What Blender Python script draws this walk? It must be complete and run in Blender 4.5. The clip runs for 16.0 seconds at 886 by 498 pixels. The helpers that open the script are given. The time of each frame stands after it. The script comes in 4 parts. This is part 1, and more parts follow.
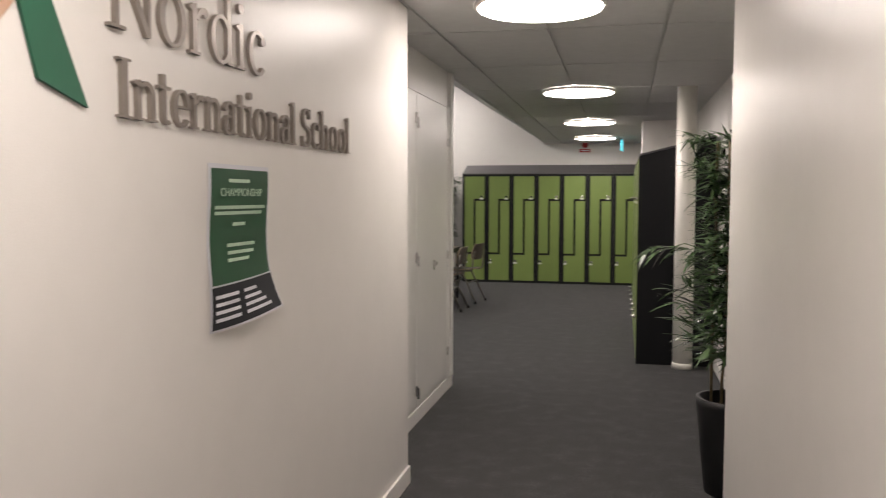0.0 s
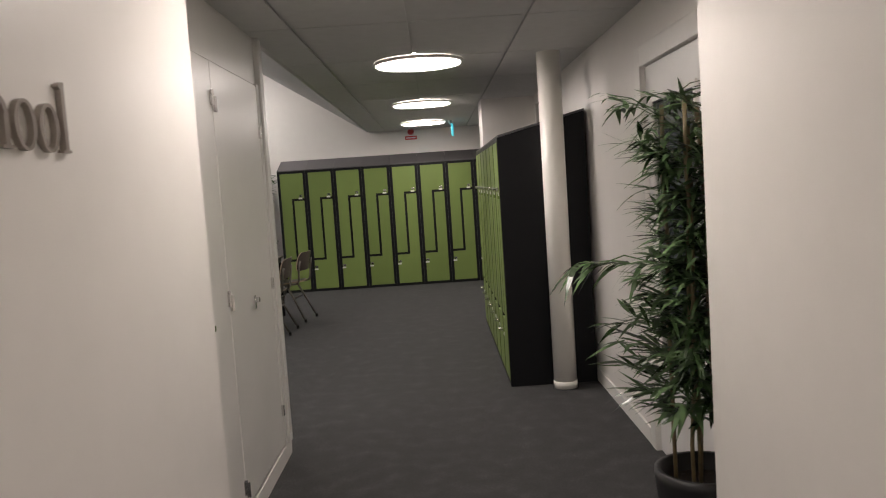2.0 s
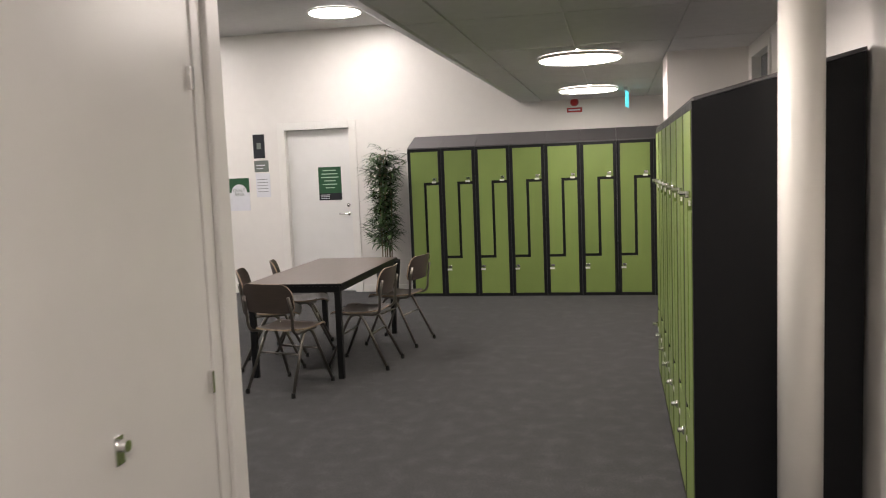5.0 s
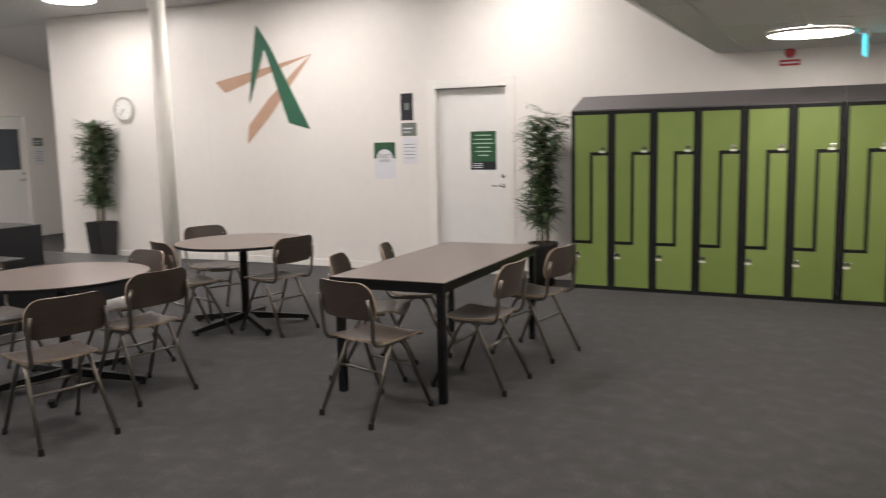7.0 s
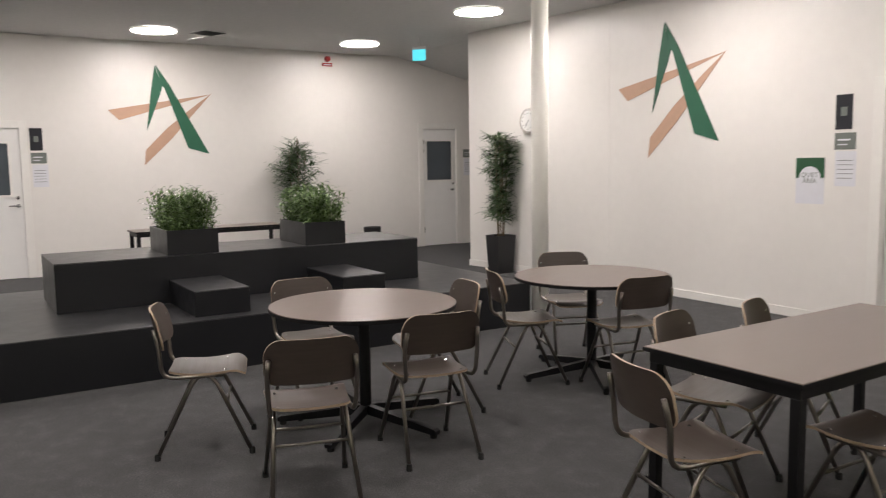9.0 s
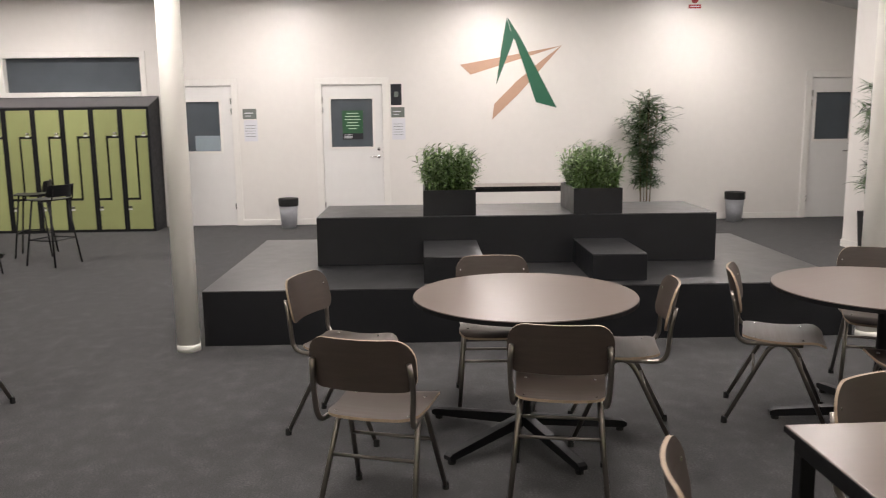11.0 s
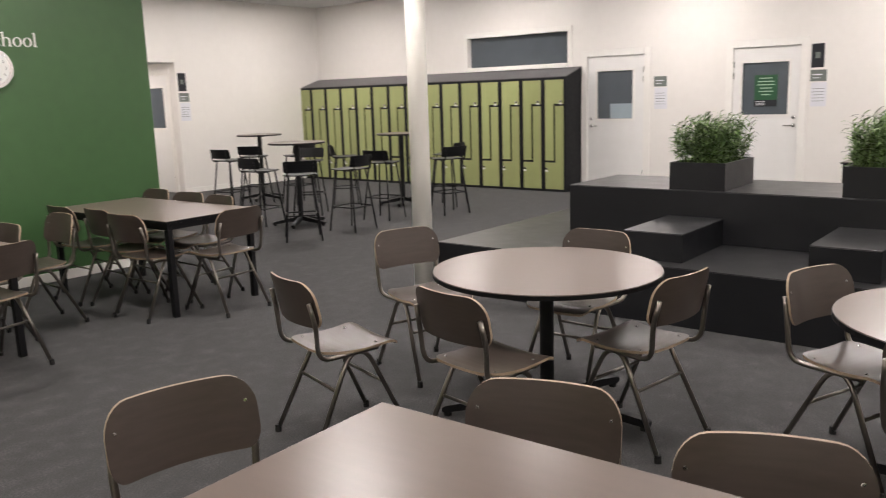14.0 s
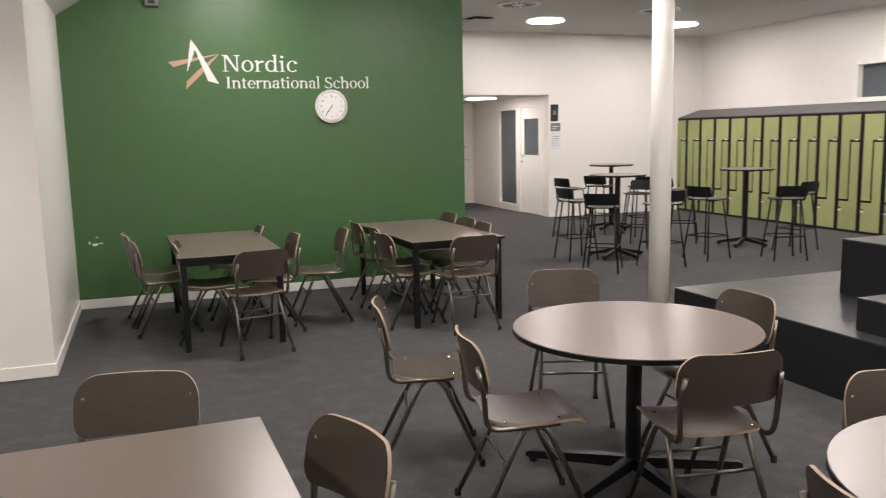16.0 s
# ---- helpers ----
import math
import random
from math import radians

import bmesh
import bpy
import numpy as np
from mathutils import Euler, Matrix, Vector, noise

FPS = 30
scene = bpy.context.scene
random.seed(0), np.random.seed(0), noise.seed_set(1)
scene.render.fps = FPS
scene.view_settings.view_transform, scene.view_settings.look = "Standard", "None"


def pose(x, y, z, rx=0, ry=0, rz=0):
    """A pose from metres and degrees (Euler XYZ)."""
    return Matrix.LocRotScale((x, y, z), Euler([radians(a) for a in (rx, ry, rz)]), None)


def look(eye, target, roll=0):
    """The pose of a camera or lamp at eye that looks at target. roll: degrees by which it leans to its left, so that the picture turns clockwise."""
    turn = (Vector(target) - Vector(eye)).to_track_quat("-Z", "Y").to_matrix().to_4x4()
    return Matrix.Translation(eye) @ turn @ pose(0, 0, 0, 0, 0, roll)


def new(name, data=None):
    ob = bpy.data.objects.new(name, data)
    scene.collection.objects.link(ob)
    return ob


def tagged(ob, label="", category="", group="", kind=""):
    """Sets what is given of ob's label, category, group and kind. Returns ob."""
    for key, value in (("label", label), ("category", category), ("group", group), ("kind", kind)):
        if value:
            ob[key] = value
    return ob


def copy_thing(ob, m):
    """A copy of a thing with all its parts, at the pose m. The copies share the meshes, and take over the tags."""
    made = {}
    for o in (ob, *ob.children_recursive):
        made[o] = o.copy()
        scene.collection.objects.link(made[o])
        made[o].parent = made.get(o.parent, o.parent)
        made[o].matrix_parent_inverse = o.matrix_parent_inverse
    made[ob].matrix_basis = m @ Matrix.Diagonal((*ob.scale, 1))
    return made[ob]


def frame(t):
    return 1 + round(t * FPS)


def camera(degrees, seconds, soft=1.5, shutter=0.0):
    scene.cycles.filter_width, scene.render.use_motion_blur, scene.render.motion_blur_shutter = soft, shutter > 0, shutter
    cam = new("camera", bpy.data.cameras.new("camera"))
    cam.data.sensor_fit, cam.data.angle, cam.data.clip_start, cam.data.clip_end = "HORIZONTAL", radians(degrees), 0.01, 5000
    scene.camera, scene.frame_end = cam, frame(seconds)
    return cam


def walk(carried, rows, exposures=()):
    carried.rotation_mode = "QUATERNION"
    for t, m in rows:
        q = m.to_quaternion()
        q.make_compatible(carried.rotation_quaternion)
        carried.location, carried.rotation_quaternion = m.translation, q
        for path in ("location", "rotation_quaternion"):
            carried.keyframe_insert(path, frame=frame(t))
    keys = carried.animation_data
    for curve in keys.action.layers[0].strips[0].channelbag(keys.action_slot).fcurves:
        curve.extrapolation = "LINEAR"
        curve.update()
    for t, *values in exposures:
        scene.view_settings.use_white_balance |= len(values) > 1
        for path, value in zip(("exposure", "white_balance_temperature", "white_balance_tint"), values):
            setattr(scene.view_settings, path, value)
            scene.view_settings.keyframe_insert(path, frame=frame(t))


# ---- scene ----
cam = camera(57.5, 16.0, soft=1.1, shutter=0.35)
PATH = [
    (0, (0.728, 0.111, 1.412), (0.295, 2.059, 1.284), 0.1),
    (0.5, (0.602, 0.353, 1.418), (0.384, 2.337, 1.279), -1.0),
    (1, (0.564, 0.772, 1.435), (0.423, 2.761, 1.275), -1.4),
    (1.5, (0.455, 1.142, 1.447), (0.391, 3.135, 1.294), -2.9),
    (2, (0.403, 1.47, 1.472), (0.414, 3.463, 1.31), -3.8),
    (2.5, (0.454, 1.85, 1.494), (0.432, 3.842, 1.312), -3.0),
    (3, (0.475, 2.201, 1.501), (0.383, 4.189, 1.305), -2.0),
    (3.5, (0.49, 2.603, 1.524), (0.359, 4.59, 1.334), -2.6),
    (4, (0.558, 2.98, 1.542), (0.273, 4.953, 1.381), -3.3),
    (4.2, (0.58, 3.139, 1.552), (0.24, 5.102, 1.382), -3.1),
    (6.3, (0.538, 4.92, 1.516), (0.046, 6.843, 1.269), -1.9),
    (6.5, (0.551, 5.041, 1.544), (-0.007, 6.942, 1.274), -2.2),
    (7, (0.575, 5.415, 1.536), (-0.304, 7.192, 1.27), -1.3),
    (7.5, (0.57, 5.801, 1.549), (-0.595, 7.409, 1.315), 0.3),
    (8, (0.524, 6.133, 1.578), (-0.83, 7.592, 1.381), 0.2),
    (8.5, (0.432, 6.493, 1.574), (-1.118, 7.743, 1.385), -0.7),
    (9, (0.315, 6.866, 1.566), (-1.374, 7.914, 1.346), -0.9),
    (9.5, (0.108, 7.216, 1.559), (-1.678, 8.078, 1.301), -2.3),
    (10, (0.103, 7.637, 1.582), (-1.804, 8.179, 1.322), -2.6),
    (10.2, (0.062, 7.789, 1.6), (-1.875, 8.206, 1.33), -2.0),
    (12.3, (-0.12, 9.613, 1.589), (-2.024, 9.124, 1.22), -2.3),
    (12.5, (-0.142, 9.772, 1.588), (-2.013, 9.171, 1.22), -2.7),
    (13, (-0.262, 10.207, 1.595), (-2.016, 9.324, 1.218), -2.0),
    (13.5, (-0.408, 10.615, 1.544), (-2.05, 9.542, 1.154), -1.4),
    (14, (-0.648, 10.95, 1.566), (-2.183, 9.724, 1.193), -1.8),
    (14.5, (-0.923, 11.272, 1.556), (-2.231, 9.8, 1.21), -1.5),
    (15, (-1.224, 11.523, 1.549), (-2.346, 9.9, 1.224), -0.5),
    (15.5, (-1.563, 11.768, 1.586), (-2.466, 10.007, 1.299), -0.2),
    (16, (-1.915, 12.009, 1.616), (-2.594, 10.15, 1.331), -1.2),
]
walk(cam, [(t, look(eye, target, roll)) for t, eye, target, roll in PATH],
     exposures=[(0, -0.38), (1.0, -0.66), (2.0, -0.62), (3.5, -0.34), (4.2, -0.12), (7.0, -0.06), (8.5, -0.15), (9.2, -0.02), (12.5, 0.16), (16.0, 0.28)])

# ---- light ----
world = bpy.data.worlds.new("world")
world.use_nodes = True
world.node_tree.nodes["Background"].inputs[0].default_value = (0.6, 0.7, 1.0, 1)
world.node_tree.nodes["Background"].inputs[1].default_value = 0.02
scene.world = world
LAMP = 54.0          # emission of the hall's round ceiling panels
LAMP_LOW = 34.0      # emission of the corridor's panels

# ---- materials ----
def material(name, color, rough=0.5, metal=0.0, var=0.0, scale=5.0, bump=0.0, bscale=200.0, emit=0.0, spec=0.5, island=0.0, stretch=None, big=0.0, random_ob=0.0, coat=0.0):
    m = bpy.data.materials.new(name)
    m.use_nodes = True
    nt = m.node_tree
    b = nt.nodes["Principled BSDF"]
    b.inputs["Base Color"].default_value = (*color, 1)
    b.inputs["Roughness"].default_value = rough
    b.inputs["Metallic"].default_value = metal
    b.inputs["Specular IOR Level"].default_value = spec
    b.inputs["Coat Weight"].default_value = coat
    if emit:
        b.inputs["Emission Color"].default_value = (*color, 1)
        b.inputs["Emission Strength"].default_value = emit
    tc = nt.nodes.new("ShaderNodeTexCoord")
    vec = tc.outputs["Object"]
    if stretch:
        mp = nt.nodes.new("ShaderNodeMapping")
        mp.inputs["Scale"].default_value = stretch
        nt.links.new(vec, mp.inputs["Vector"])
        vec = mp.outputs["Vector"]
    def noise_node(s, detail=4.0):
        n = nt.nodes.new("ShaderNodeTexNoise")
        n.inputs["Scale"].default_value = s
        n.inputs["Detail"].default_value = detail
        nt.links.new(vec, n.inputs["Vector"])
        return n.outputs["Fac"]
    def scaled(fac, amount):
        r = nt.nodes.new("ShaderNodeMapRange")
        r.inputs["From Min"].default_value, r.inputs["From Max"].default_value = 0.25, 0.75
        r.inputs["To Min"].default_value, r.inputs["To Max"].default_value = 1 - amount, 1 + amount
        nt.links.new(fac, r.inputs["Value"])
        return r.outputs["Result"]
    facs = []
    if var: facs.append(scaled(noise_node(scale), var))
    if big: facs.append(scaled(noise_node(scale / 12, 3.0), big))
    if island:
        g = nt.nodes.new("ShaderNodeNewGeometry")
        facs.append(scaled(g.outputs["Random Per Island"], island))
    if random_ob:
        g = nt.nodes.new("ShaderNodeObjectInfo")
        facs.append(scaled(g.outputs["Random"], random_ob))
    if facs:
        f = facs[0]
        for other in facs[1:]:
            mu = nt.nodes.new("ShaderNodeMath")
            mu.operation = "MULTIPLY"
            nt.links.new(f, mu.inputs[0]); nt.links.new(other, mu.inputs[1])
            f = mu.outputs[0]
        sc = nt.nodes.new("ShaderNodeVectorMath")
        sc.operation = "SCALE"
        sc.inputs[0].default_value = color
        nt.links.new(f, sc.inputs["Scale"])
        nt.links.new(sc.outputs["Vector"], b.inputs["Base Color"])
        rr = nt.nodes.new("ShaderNodeMath")
        rr.operation = "MULTIPLY"
        rr.inputs[1].default_value = rough
        nt.links.new(f, rr.inputs[0])
        nt.links.new(rr.outputs[0], b.inputs["Roughness"])
    if bump:
        bp = nt.nodes.new("ShaderNodeBump")
        bp.inputs["Strength"].default_value = bump
        bp.inputs["Distance"].default_value = 0.004
        nt.links.new(noise_node(bscale), bp.inputs["Height"])
        nt.links.new(bp.outputs["Normal"], b.inputs["Normal"])
    return m

PAINT = material("wall_paint", (0.80, 0.772, 0.735), 0.34, var=0.015, scale=9, big=0.02, bump=0.12, bscale=260)
GREENWALL = material("green_wall_paint", (0.052, 0.125, 0.042), 0.4, var=0.05, scale=8, big=0.05, bump=0.15, bscale=240)
CEIL = material("ceiling_paint", (0.62, 0.62, 0.61), 0.85, var=0.04, scale=14, bump=0.3, bscale=320)
GRID = material("ceiling_grid_metal", (0.42, 0.42, 0.42), 0.5, var=0.03, scale=9)
CARPET = material("carpet", (0.075, 0.0745, 0.0755), 0.95, var=0.4, scale=95, big=0.3, bump=0.8, bscale=420, spec=0.15)
TRIM = material("white_trim", (0.82, 0.80, 0.76), 0.35, var=0.02, scale=12)
DOORW = material("white_door_paint", (0.80, 0.79, 0.77), 0.32, var=0.02, scale=6, bump=0.04, bscale=90)
CUPBOARD = material("cupboard_paint", (0.74, 0.725, 0.69), 0.33, var=0.02, scale=5, bump=0.08, bscale=150)
PANE = material("dark_pane", (0.085, 0.10, 0.115), 0.12, var=0.08, scale=3)
LOCKBLACK = material("locker_black_metal", (0.006, 0.0065, 0.008), 0.55, var=0.15, scale=20, spec=0.3)
LOCKROOF = material("locker_roof_grey", (0.105, 0.10, 0.105), 0.5, var=0.08, scale=15)
LOCKGREEN = material("locker_green_laminate", (0.19, 0.26, 0.068), 0.42, var=0.03, scale=6, random_ob=0.07, bump=0.04, bscale=200)
LOCKPALE = material("locker_olive_laminate", (0.33, 0.36, 0.15), 0.42, var=0.03, scale=6, random_ob=0.06, bump=0.04, bscale=200)
CHROME = material("chrome", (0.72, 0.71, 0.70), 0.18, 1.0, var=0.04, scale=30)
STEEL = material("chair_tube_steel", (0.25, 0.225, 0.20), 0.3, 1.0)
LAMINATE = material("brown_laminate", (0.062, 0.047, 0.039), 0.36, var=0.13, scale=2.2, stretch=(1.5, 24, 30))
TABLETOP = material("table_laminate", (0.155, 0.118, 0.100), 0.29, var=0.045, scale=1.6, stretch=(22, 2, 2))
EDGE = material("plywood_edge", (0.36, 0.27, 0.19), 0.5, var=0.12, scale=60)
BLACKMETAL = material("black_powder_coat", (0.004, 0.004, 0.005), 0.45, var=0.1, scale=30, bump=0.05, bscale=300, spec=0.35)
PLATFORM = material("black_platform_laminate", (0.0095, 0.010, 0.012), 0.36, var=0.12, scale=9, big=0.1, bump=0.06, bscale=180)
DECK = material("dark_grey_deck", (0.032, 0.032, 0.034), 0.34, var=0.08, scale=9, big=0.12, bump=0.05, bscale=180)
RUBBER = material("rubber", (0.012, 0.012, 0.012), 0.8, var=0.1, scale=20)
COLUMN = material("column_paint", (0.90, 0.875, 0.81), 0.3, var=0.015, scale=8, bump=0.05, bscale=60)
POT = material("black_pot", (0.013, 0.013, 0.014), 0.45, var=0.1, scale=15)
SOIL = material("soil", (0.035, 0.026, 0.02), 0.95, var=0.4, scale=60, bump=0.9, bscale=80)
LEAF = material("bamboo_leaf", (0.058, 0.105, 0.038), 0.5, var=0.15, scale=20, island=0.5)
FERN = material("fern_leaf", (0.13, 0.205, 0.07), 0.45, var=0.15, scale=20, island=0.45)
CANE = material("bamboo_cane", (0.16, 0.12, 0.06), 0.5, var=0.25, scale=30)
PAPER = material("white_paper", (0.72, 0.72, 0.76), 0.7, var=0.03, scale=9)
PAPERGREY = material("grey_print", (0.16, 0.18, 0.16), 0.55, var=0.06, scale=30)
# brightness seen in door_1's glass, put into a flat colour
PANEBRIGHT = material("pane_bright_patch", (0.30, 0.36, 0.40), 0.4, var=0.05, scale=6)
PGREEN = material("green_print", (0.018, 0.085, 0.036), 0.35, var=0.06, scale=9)
PDARK = material("dark_print", (0.007, 0.008, 0.013), 0.55, var=0.05, scale=9)
PLIGHT = material("pale_green_print", (0.45, 0.6, 0.45), 0.5)
LOGOGREEN = material("logo_green", (0.020, 0.115, 0.064), 0.45, var=0.04, scale=9)
LOGOCOPPER = material("logo_copper", (0.52, 0.33, 0.23), 0.45, var=0.04, scale=9)
LOGOWHITE = material("logo_white", (0.80, 0.80, 0.76), 0.5)
LETTER = material("letter_metal", (0.30, 0.265, 0.235), 0.34, 0.6, var=0.05, scale=9)
RED = material("red_sign", (0.45, 0.03, 0.03), 0.4)
WHITEPLASTIC = material("white_plastic", (0.75, 0.75, 0.73), 0.4)
LIT = material("lamp_diffuser", (1.0, 0.92, 0.89), 0.5, emit=LAMP)
LITLOW = material("corridor_lamp_diffuser", (1.0, 0.89, 0.83), 0.5, emit=LAMP_LOW)
EXIT = material("exit_sign_lit", (0.08, 0.55, 0.66), 0.5, emit=1.4)
CLOCKFACE = material("clock_face", (0.78, 0.78, 0.75), 0.35)
BINBAG = material("bin_grey", (0.35, 0.36, 0.38), 0.5, var=0.1, scale=20)

# ---- mesh helpers ----
def finish(bm, name, mat, smooth=False):
    me = bpy.data.meshes.new(name)
    bmesh.ops.recalc_face_normals(bm, faces=bm.faces)
    bm.to_mesh(me)
    bm.free()
    for m in (mat if isinstance(mat, (list, tuple)) else [mat]):
        me.materials.append(m)
    if smooth:
        for p in me.polygons:
            p.use_smooth = True
    return me

def part(name, bm, mat, parent=None, label="", smooth=False):
    ob = new(name, finish(bm, name, mat, smooth))
    if parent:
        ob.parent = parent
    return tagged(ob, label)

def thing(name, m, label, category, group="", kind=""):
    ob = new(name)
    ob.empty_display_size = 0.1
    ob.matrix_world = m
    return tagged(ob, label, category, group, kind)

def box(bm, x0, x1, y0, y1, z0, z1, bevel=0.0):
    r = bmesh.ops.create_cube(bm, size=1)
    vs = r["verts"]
    for v in vs:
        v.co = Vector(((x0 + x1) / 2 + v.co.x * (x1 - x0), (y0 + y1) / 2 + v.co.y * (y1 - y0), (z0 + z1) / 2 + v.co.z * (z1 - z0)))
    if bevel:
        es = list({e for v in vs for e in v.link_edges})
        bmesh.ops.bevel(bm, geom=es, offset=bevel, segments=2, affect="EDGES", profile=0.5)
    return bm

def boxed(*a, bevel=0.0):
    return box(bmesh.new(), *a, bevel=bevel)

def cyl(bm, x, y, z0, z1, r0, r1=None, seg=20):
    r1 = r0 if r1 is None else r1
    bmesh.ops.create_cone(bm, cap_ends=True, segments=seg, radius1=r0, radius2=r1, depth=z1 - z0, matrix=Matrix.Translation((x, y, (z0 + z1) / 2)))
    return bm

def rounded(pts, r=0.05, n=4):
    out = [Vector(pts[0])]
    for i in range(1, len(pts) - 1):
        p, a, b = Vector(pts[i]), Vector(pts[i - 1]), Vector(pts[i + 1])
        da, db = (a - p), (b - p)
        ra, rb = min(r, da.length * 0.45), min(r, db.length * 0.45)
        s, e = p + da.normalized() * ra, p + db.normalized() * rb
        for k in range(n + 1):
            t = k / n
            out.append(s * (1 - t) ** 2 + p * 2 * t * (1 - t) + e * t * t)
    out.append(Vector(pts[-1]))
    return out

def tube(bm, pts, r, seg=8):
    rings = []
    prev = None
    for i, p in enumerate(pts):
        d = (pts[min(i + 1, len(pts) - 1)] - pts[max(i - 1, 0)]).normalized()
        if prev is None:
            u = d.orthogonal().normalized()
        else:
            u = (prev - d * prev.dot(d)).normalized()
        prev = u
        w = d.cross(u)
        rings.append([bm.verts.new(p + (u * math.cos(2 * math.pi * k / seg) + w * math.sin(2 * math.pi * k / seg)) * r) for k in range(seg)])
    for a, b in zip(rings, rings[1:]):
        for k in range(seg):
            bm.faces.new((a[k], a[(k + 1) % seg], b[(k + 1) % seg], b[k]))
    bm.faces.new(rings[0]); bm.faces.new(rings[-1])
    return bm

def prism(bm, poly, depth, to3):
    """A polygon pushed out by depth; to3 maps (u, v, d) to a point."""
    a = [bm.verts.new(to3(u, v, 0)) for u, v in poly]
    b = [bm.verts.new(to3(u, v, depth)) for u, v in poly]
    bm.faces.new(a); bm.faces.new(b[::-1])
    for i in range(len(poly)):
        j = (i + 1) % len(poly)
        bm.faces.new((a[i], a[j], b[j], b[i]))
    return bm

def letters(name, body, size, m, mat, parent, depth=0.004, width=None, label=""):
    cu = bpy.data.curves.new(name, "FONT")
    cu.body, cu.size, cu.extrude = body, size, depth / 2
    tmp = new(name, cu)
    bpy.context.view_layer.update()
    me = bpy.data.meshes.new_from_object(tmp.evaluated_get(bpy.context.evaluated_depsgraph_get()))
    bpy.data.objects.remove(tmp)
    xs = [v.co.x for v in me.vertices]
    k = (width / (max(xs) - min(xs))) if width else 1
    x0 = min(xs)
    for v in me.vertices:
        v.co.x = (v.co.x - x0) * k
    # one part for each character: loose pieces that overlap in x belong together
    whole = bmesh.new()
    whole.from_mesh(me)
    seen, groups = set(), []
    for v in whole.verts:
        if v in seen: continue
        stack, piece = [v], []
        seen.add(v)
        while stack:
            a = stack.pop()
            piece.append(a)
            for e in a.link_edges:
                b = e.other_vert(a)
                if b not in seen:
                    seen.add(b); stack.append(b)
        lo, hi = min(p.co.x for p in piece), max(p.co.x for p in piece)
        for g in groups:
            if min(hi, g[1]) - max(lo, g[0]) > 0.5 * min(hi - lo, g[1] - g[0]):
                g[0], g[1] = min(lo, g[0]), max(hi, g[1])
                g[2].extend(piece)
                break
        else:
            groups.append([lo, hi, piece])
    for lo, hi, piece in groups:
        bm = bmesh.new()
        own = {v: bm.verts.new(v.co) for v in piece}
        for f in {f for v in piece for f in v.link_faces}:
            bm.faces.new([own[v] for v in f.verts])
        ob = part(name, bm, mat, parent, label)
        ob.matrix_basis = m
    whole.free()

def structure(name, bm, mat, label, category="wall"):
    return tagged(part(name, bm, mat), label, category, kind="structure")

def wall_cells(bm, axis, p0, p1, a0, a1, z0, z1, holes=()):
    """A wall between p0 and p1 along its thickness, a0 to a1 along its run, with holes (a0, a1, z0, z1) cut through."""
    As = sorted({a0, a1, *[h[0] for h in holes], *[h[1] for h in holes]})
    for s, e in zip(As, As[1:]):
        mid = (s + e) / 2
        cuts = sorted((h[2], h[3]) for h in holes if h[0] <= mid <= h[1])
        z = z0
        spans = []
        for c0, c1 in cuts:
            if c0 > z: spans.append((z, c0))
            z = c1
        if z < z1: spans.append((z, z1))
        for c0, c1 in spans:
            if axis == "x": box(bm, p0, p1, s, e, c0, c1)
            else: box(bm, s, e, p0, p1, c0, c1)
    return bm

# ---- the plan ----
HIGH, LOW = 3.37, 2.31          # hall ceiling, corridor ceiling
XW, YN, YS = -12.34, 13.80, -1.50
XR = 1.49                       # corridor wall with the glazed door
XL, XC = -0.29, -0.52           # lettered wall, cupboard fronts
YP = 3.90                       # where the entry narrows
XB, YB = -1.24, 5.97            # block between corridor and green niche
YG, XG = 3.63, -5.25            # green wall and its free end
SX0, SX1 = -2.2, -0.55          # sloping ceiling

structure("floor", boxed(-13.2, 2.2, -6.2, 17.6, -0.12, 0.0), CARPET, "dark grey short-pile carpet over the whole floor", "floor")

# walls
DD, DC, DB = (4.62, 5.64), (6.92, 7.88), (14.30, 15.06)
WIN = (2.28, 4.33, 2.0, 2.55)
bm = wall_cells(bmesh.new(), "x", XW - 0.2, XW, YS - 0.2, 17.0, 0, 3.45, [(*DD, 0, 2.12), (*DC, 0, 2.12), (*DB, 0, 2.15), WIN])
structure("wall_west", bm, PAINT, "white painted wall with three doors and a high window")
DA = (-3.66, -2.73)
structure("wall_pier", prism(bmesh.new(), [(-9.6, 13.5), (-7.0, YN - 0.003), (-7.0, YN), (-9.6, YN)], HIGH, lambda u, v, d: (u, v, d)), PAINT, "white painted wall end beside the passage")
bm = wall_cells(bmesh.new(), "y", YN, YN + 0.3, -9.6, 2.0, 0, 3.45, [(*DA, 0, 2.15)])
structure("wall_north", bm, PAINT, "white painted wall with a logo and a door")
structure("wall_passage_east", boxed(-9.6, -9.3, YN + 0.3, 17.0, 0, 3.45), PAINT, "white painted wall of the side passage")
structure("wall_passage_end", boxed(XW - 0.2, -9.3, 17.0, 17.2, 0, 3.45), PAINT, "white painted end wall of the side passage")
NICHE = (-8.98, -7.15)
bm = wall_cells(bmesh.new(), "y", YS - 0.2, YS, XW, XG + 1.2, 0, 3.45, [(*NICHE, 0, 2.27)])
structure("wall_south", bm, PAINT, "white painted wall with a lit door niche")
ED = (-2.72, -1.74)
bm = wall_cells(bmesh.new(), "x", NICHE[0] - 0.15, NICHE[0], -5.2, YS - 0.2, 0, 2.4, [(*ED, 0, 2.1), (-3.75, -2.85, 0.1, 2.08)])
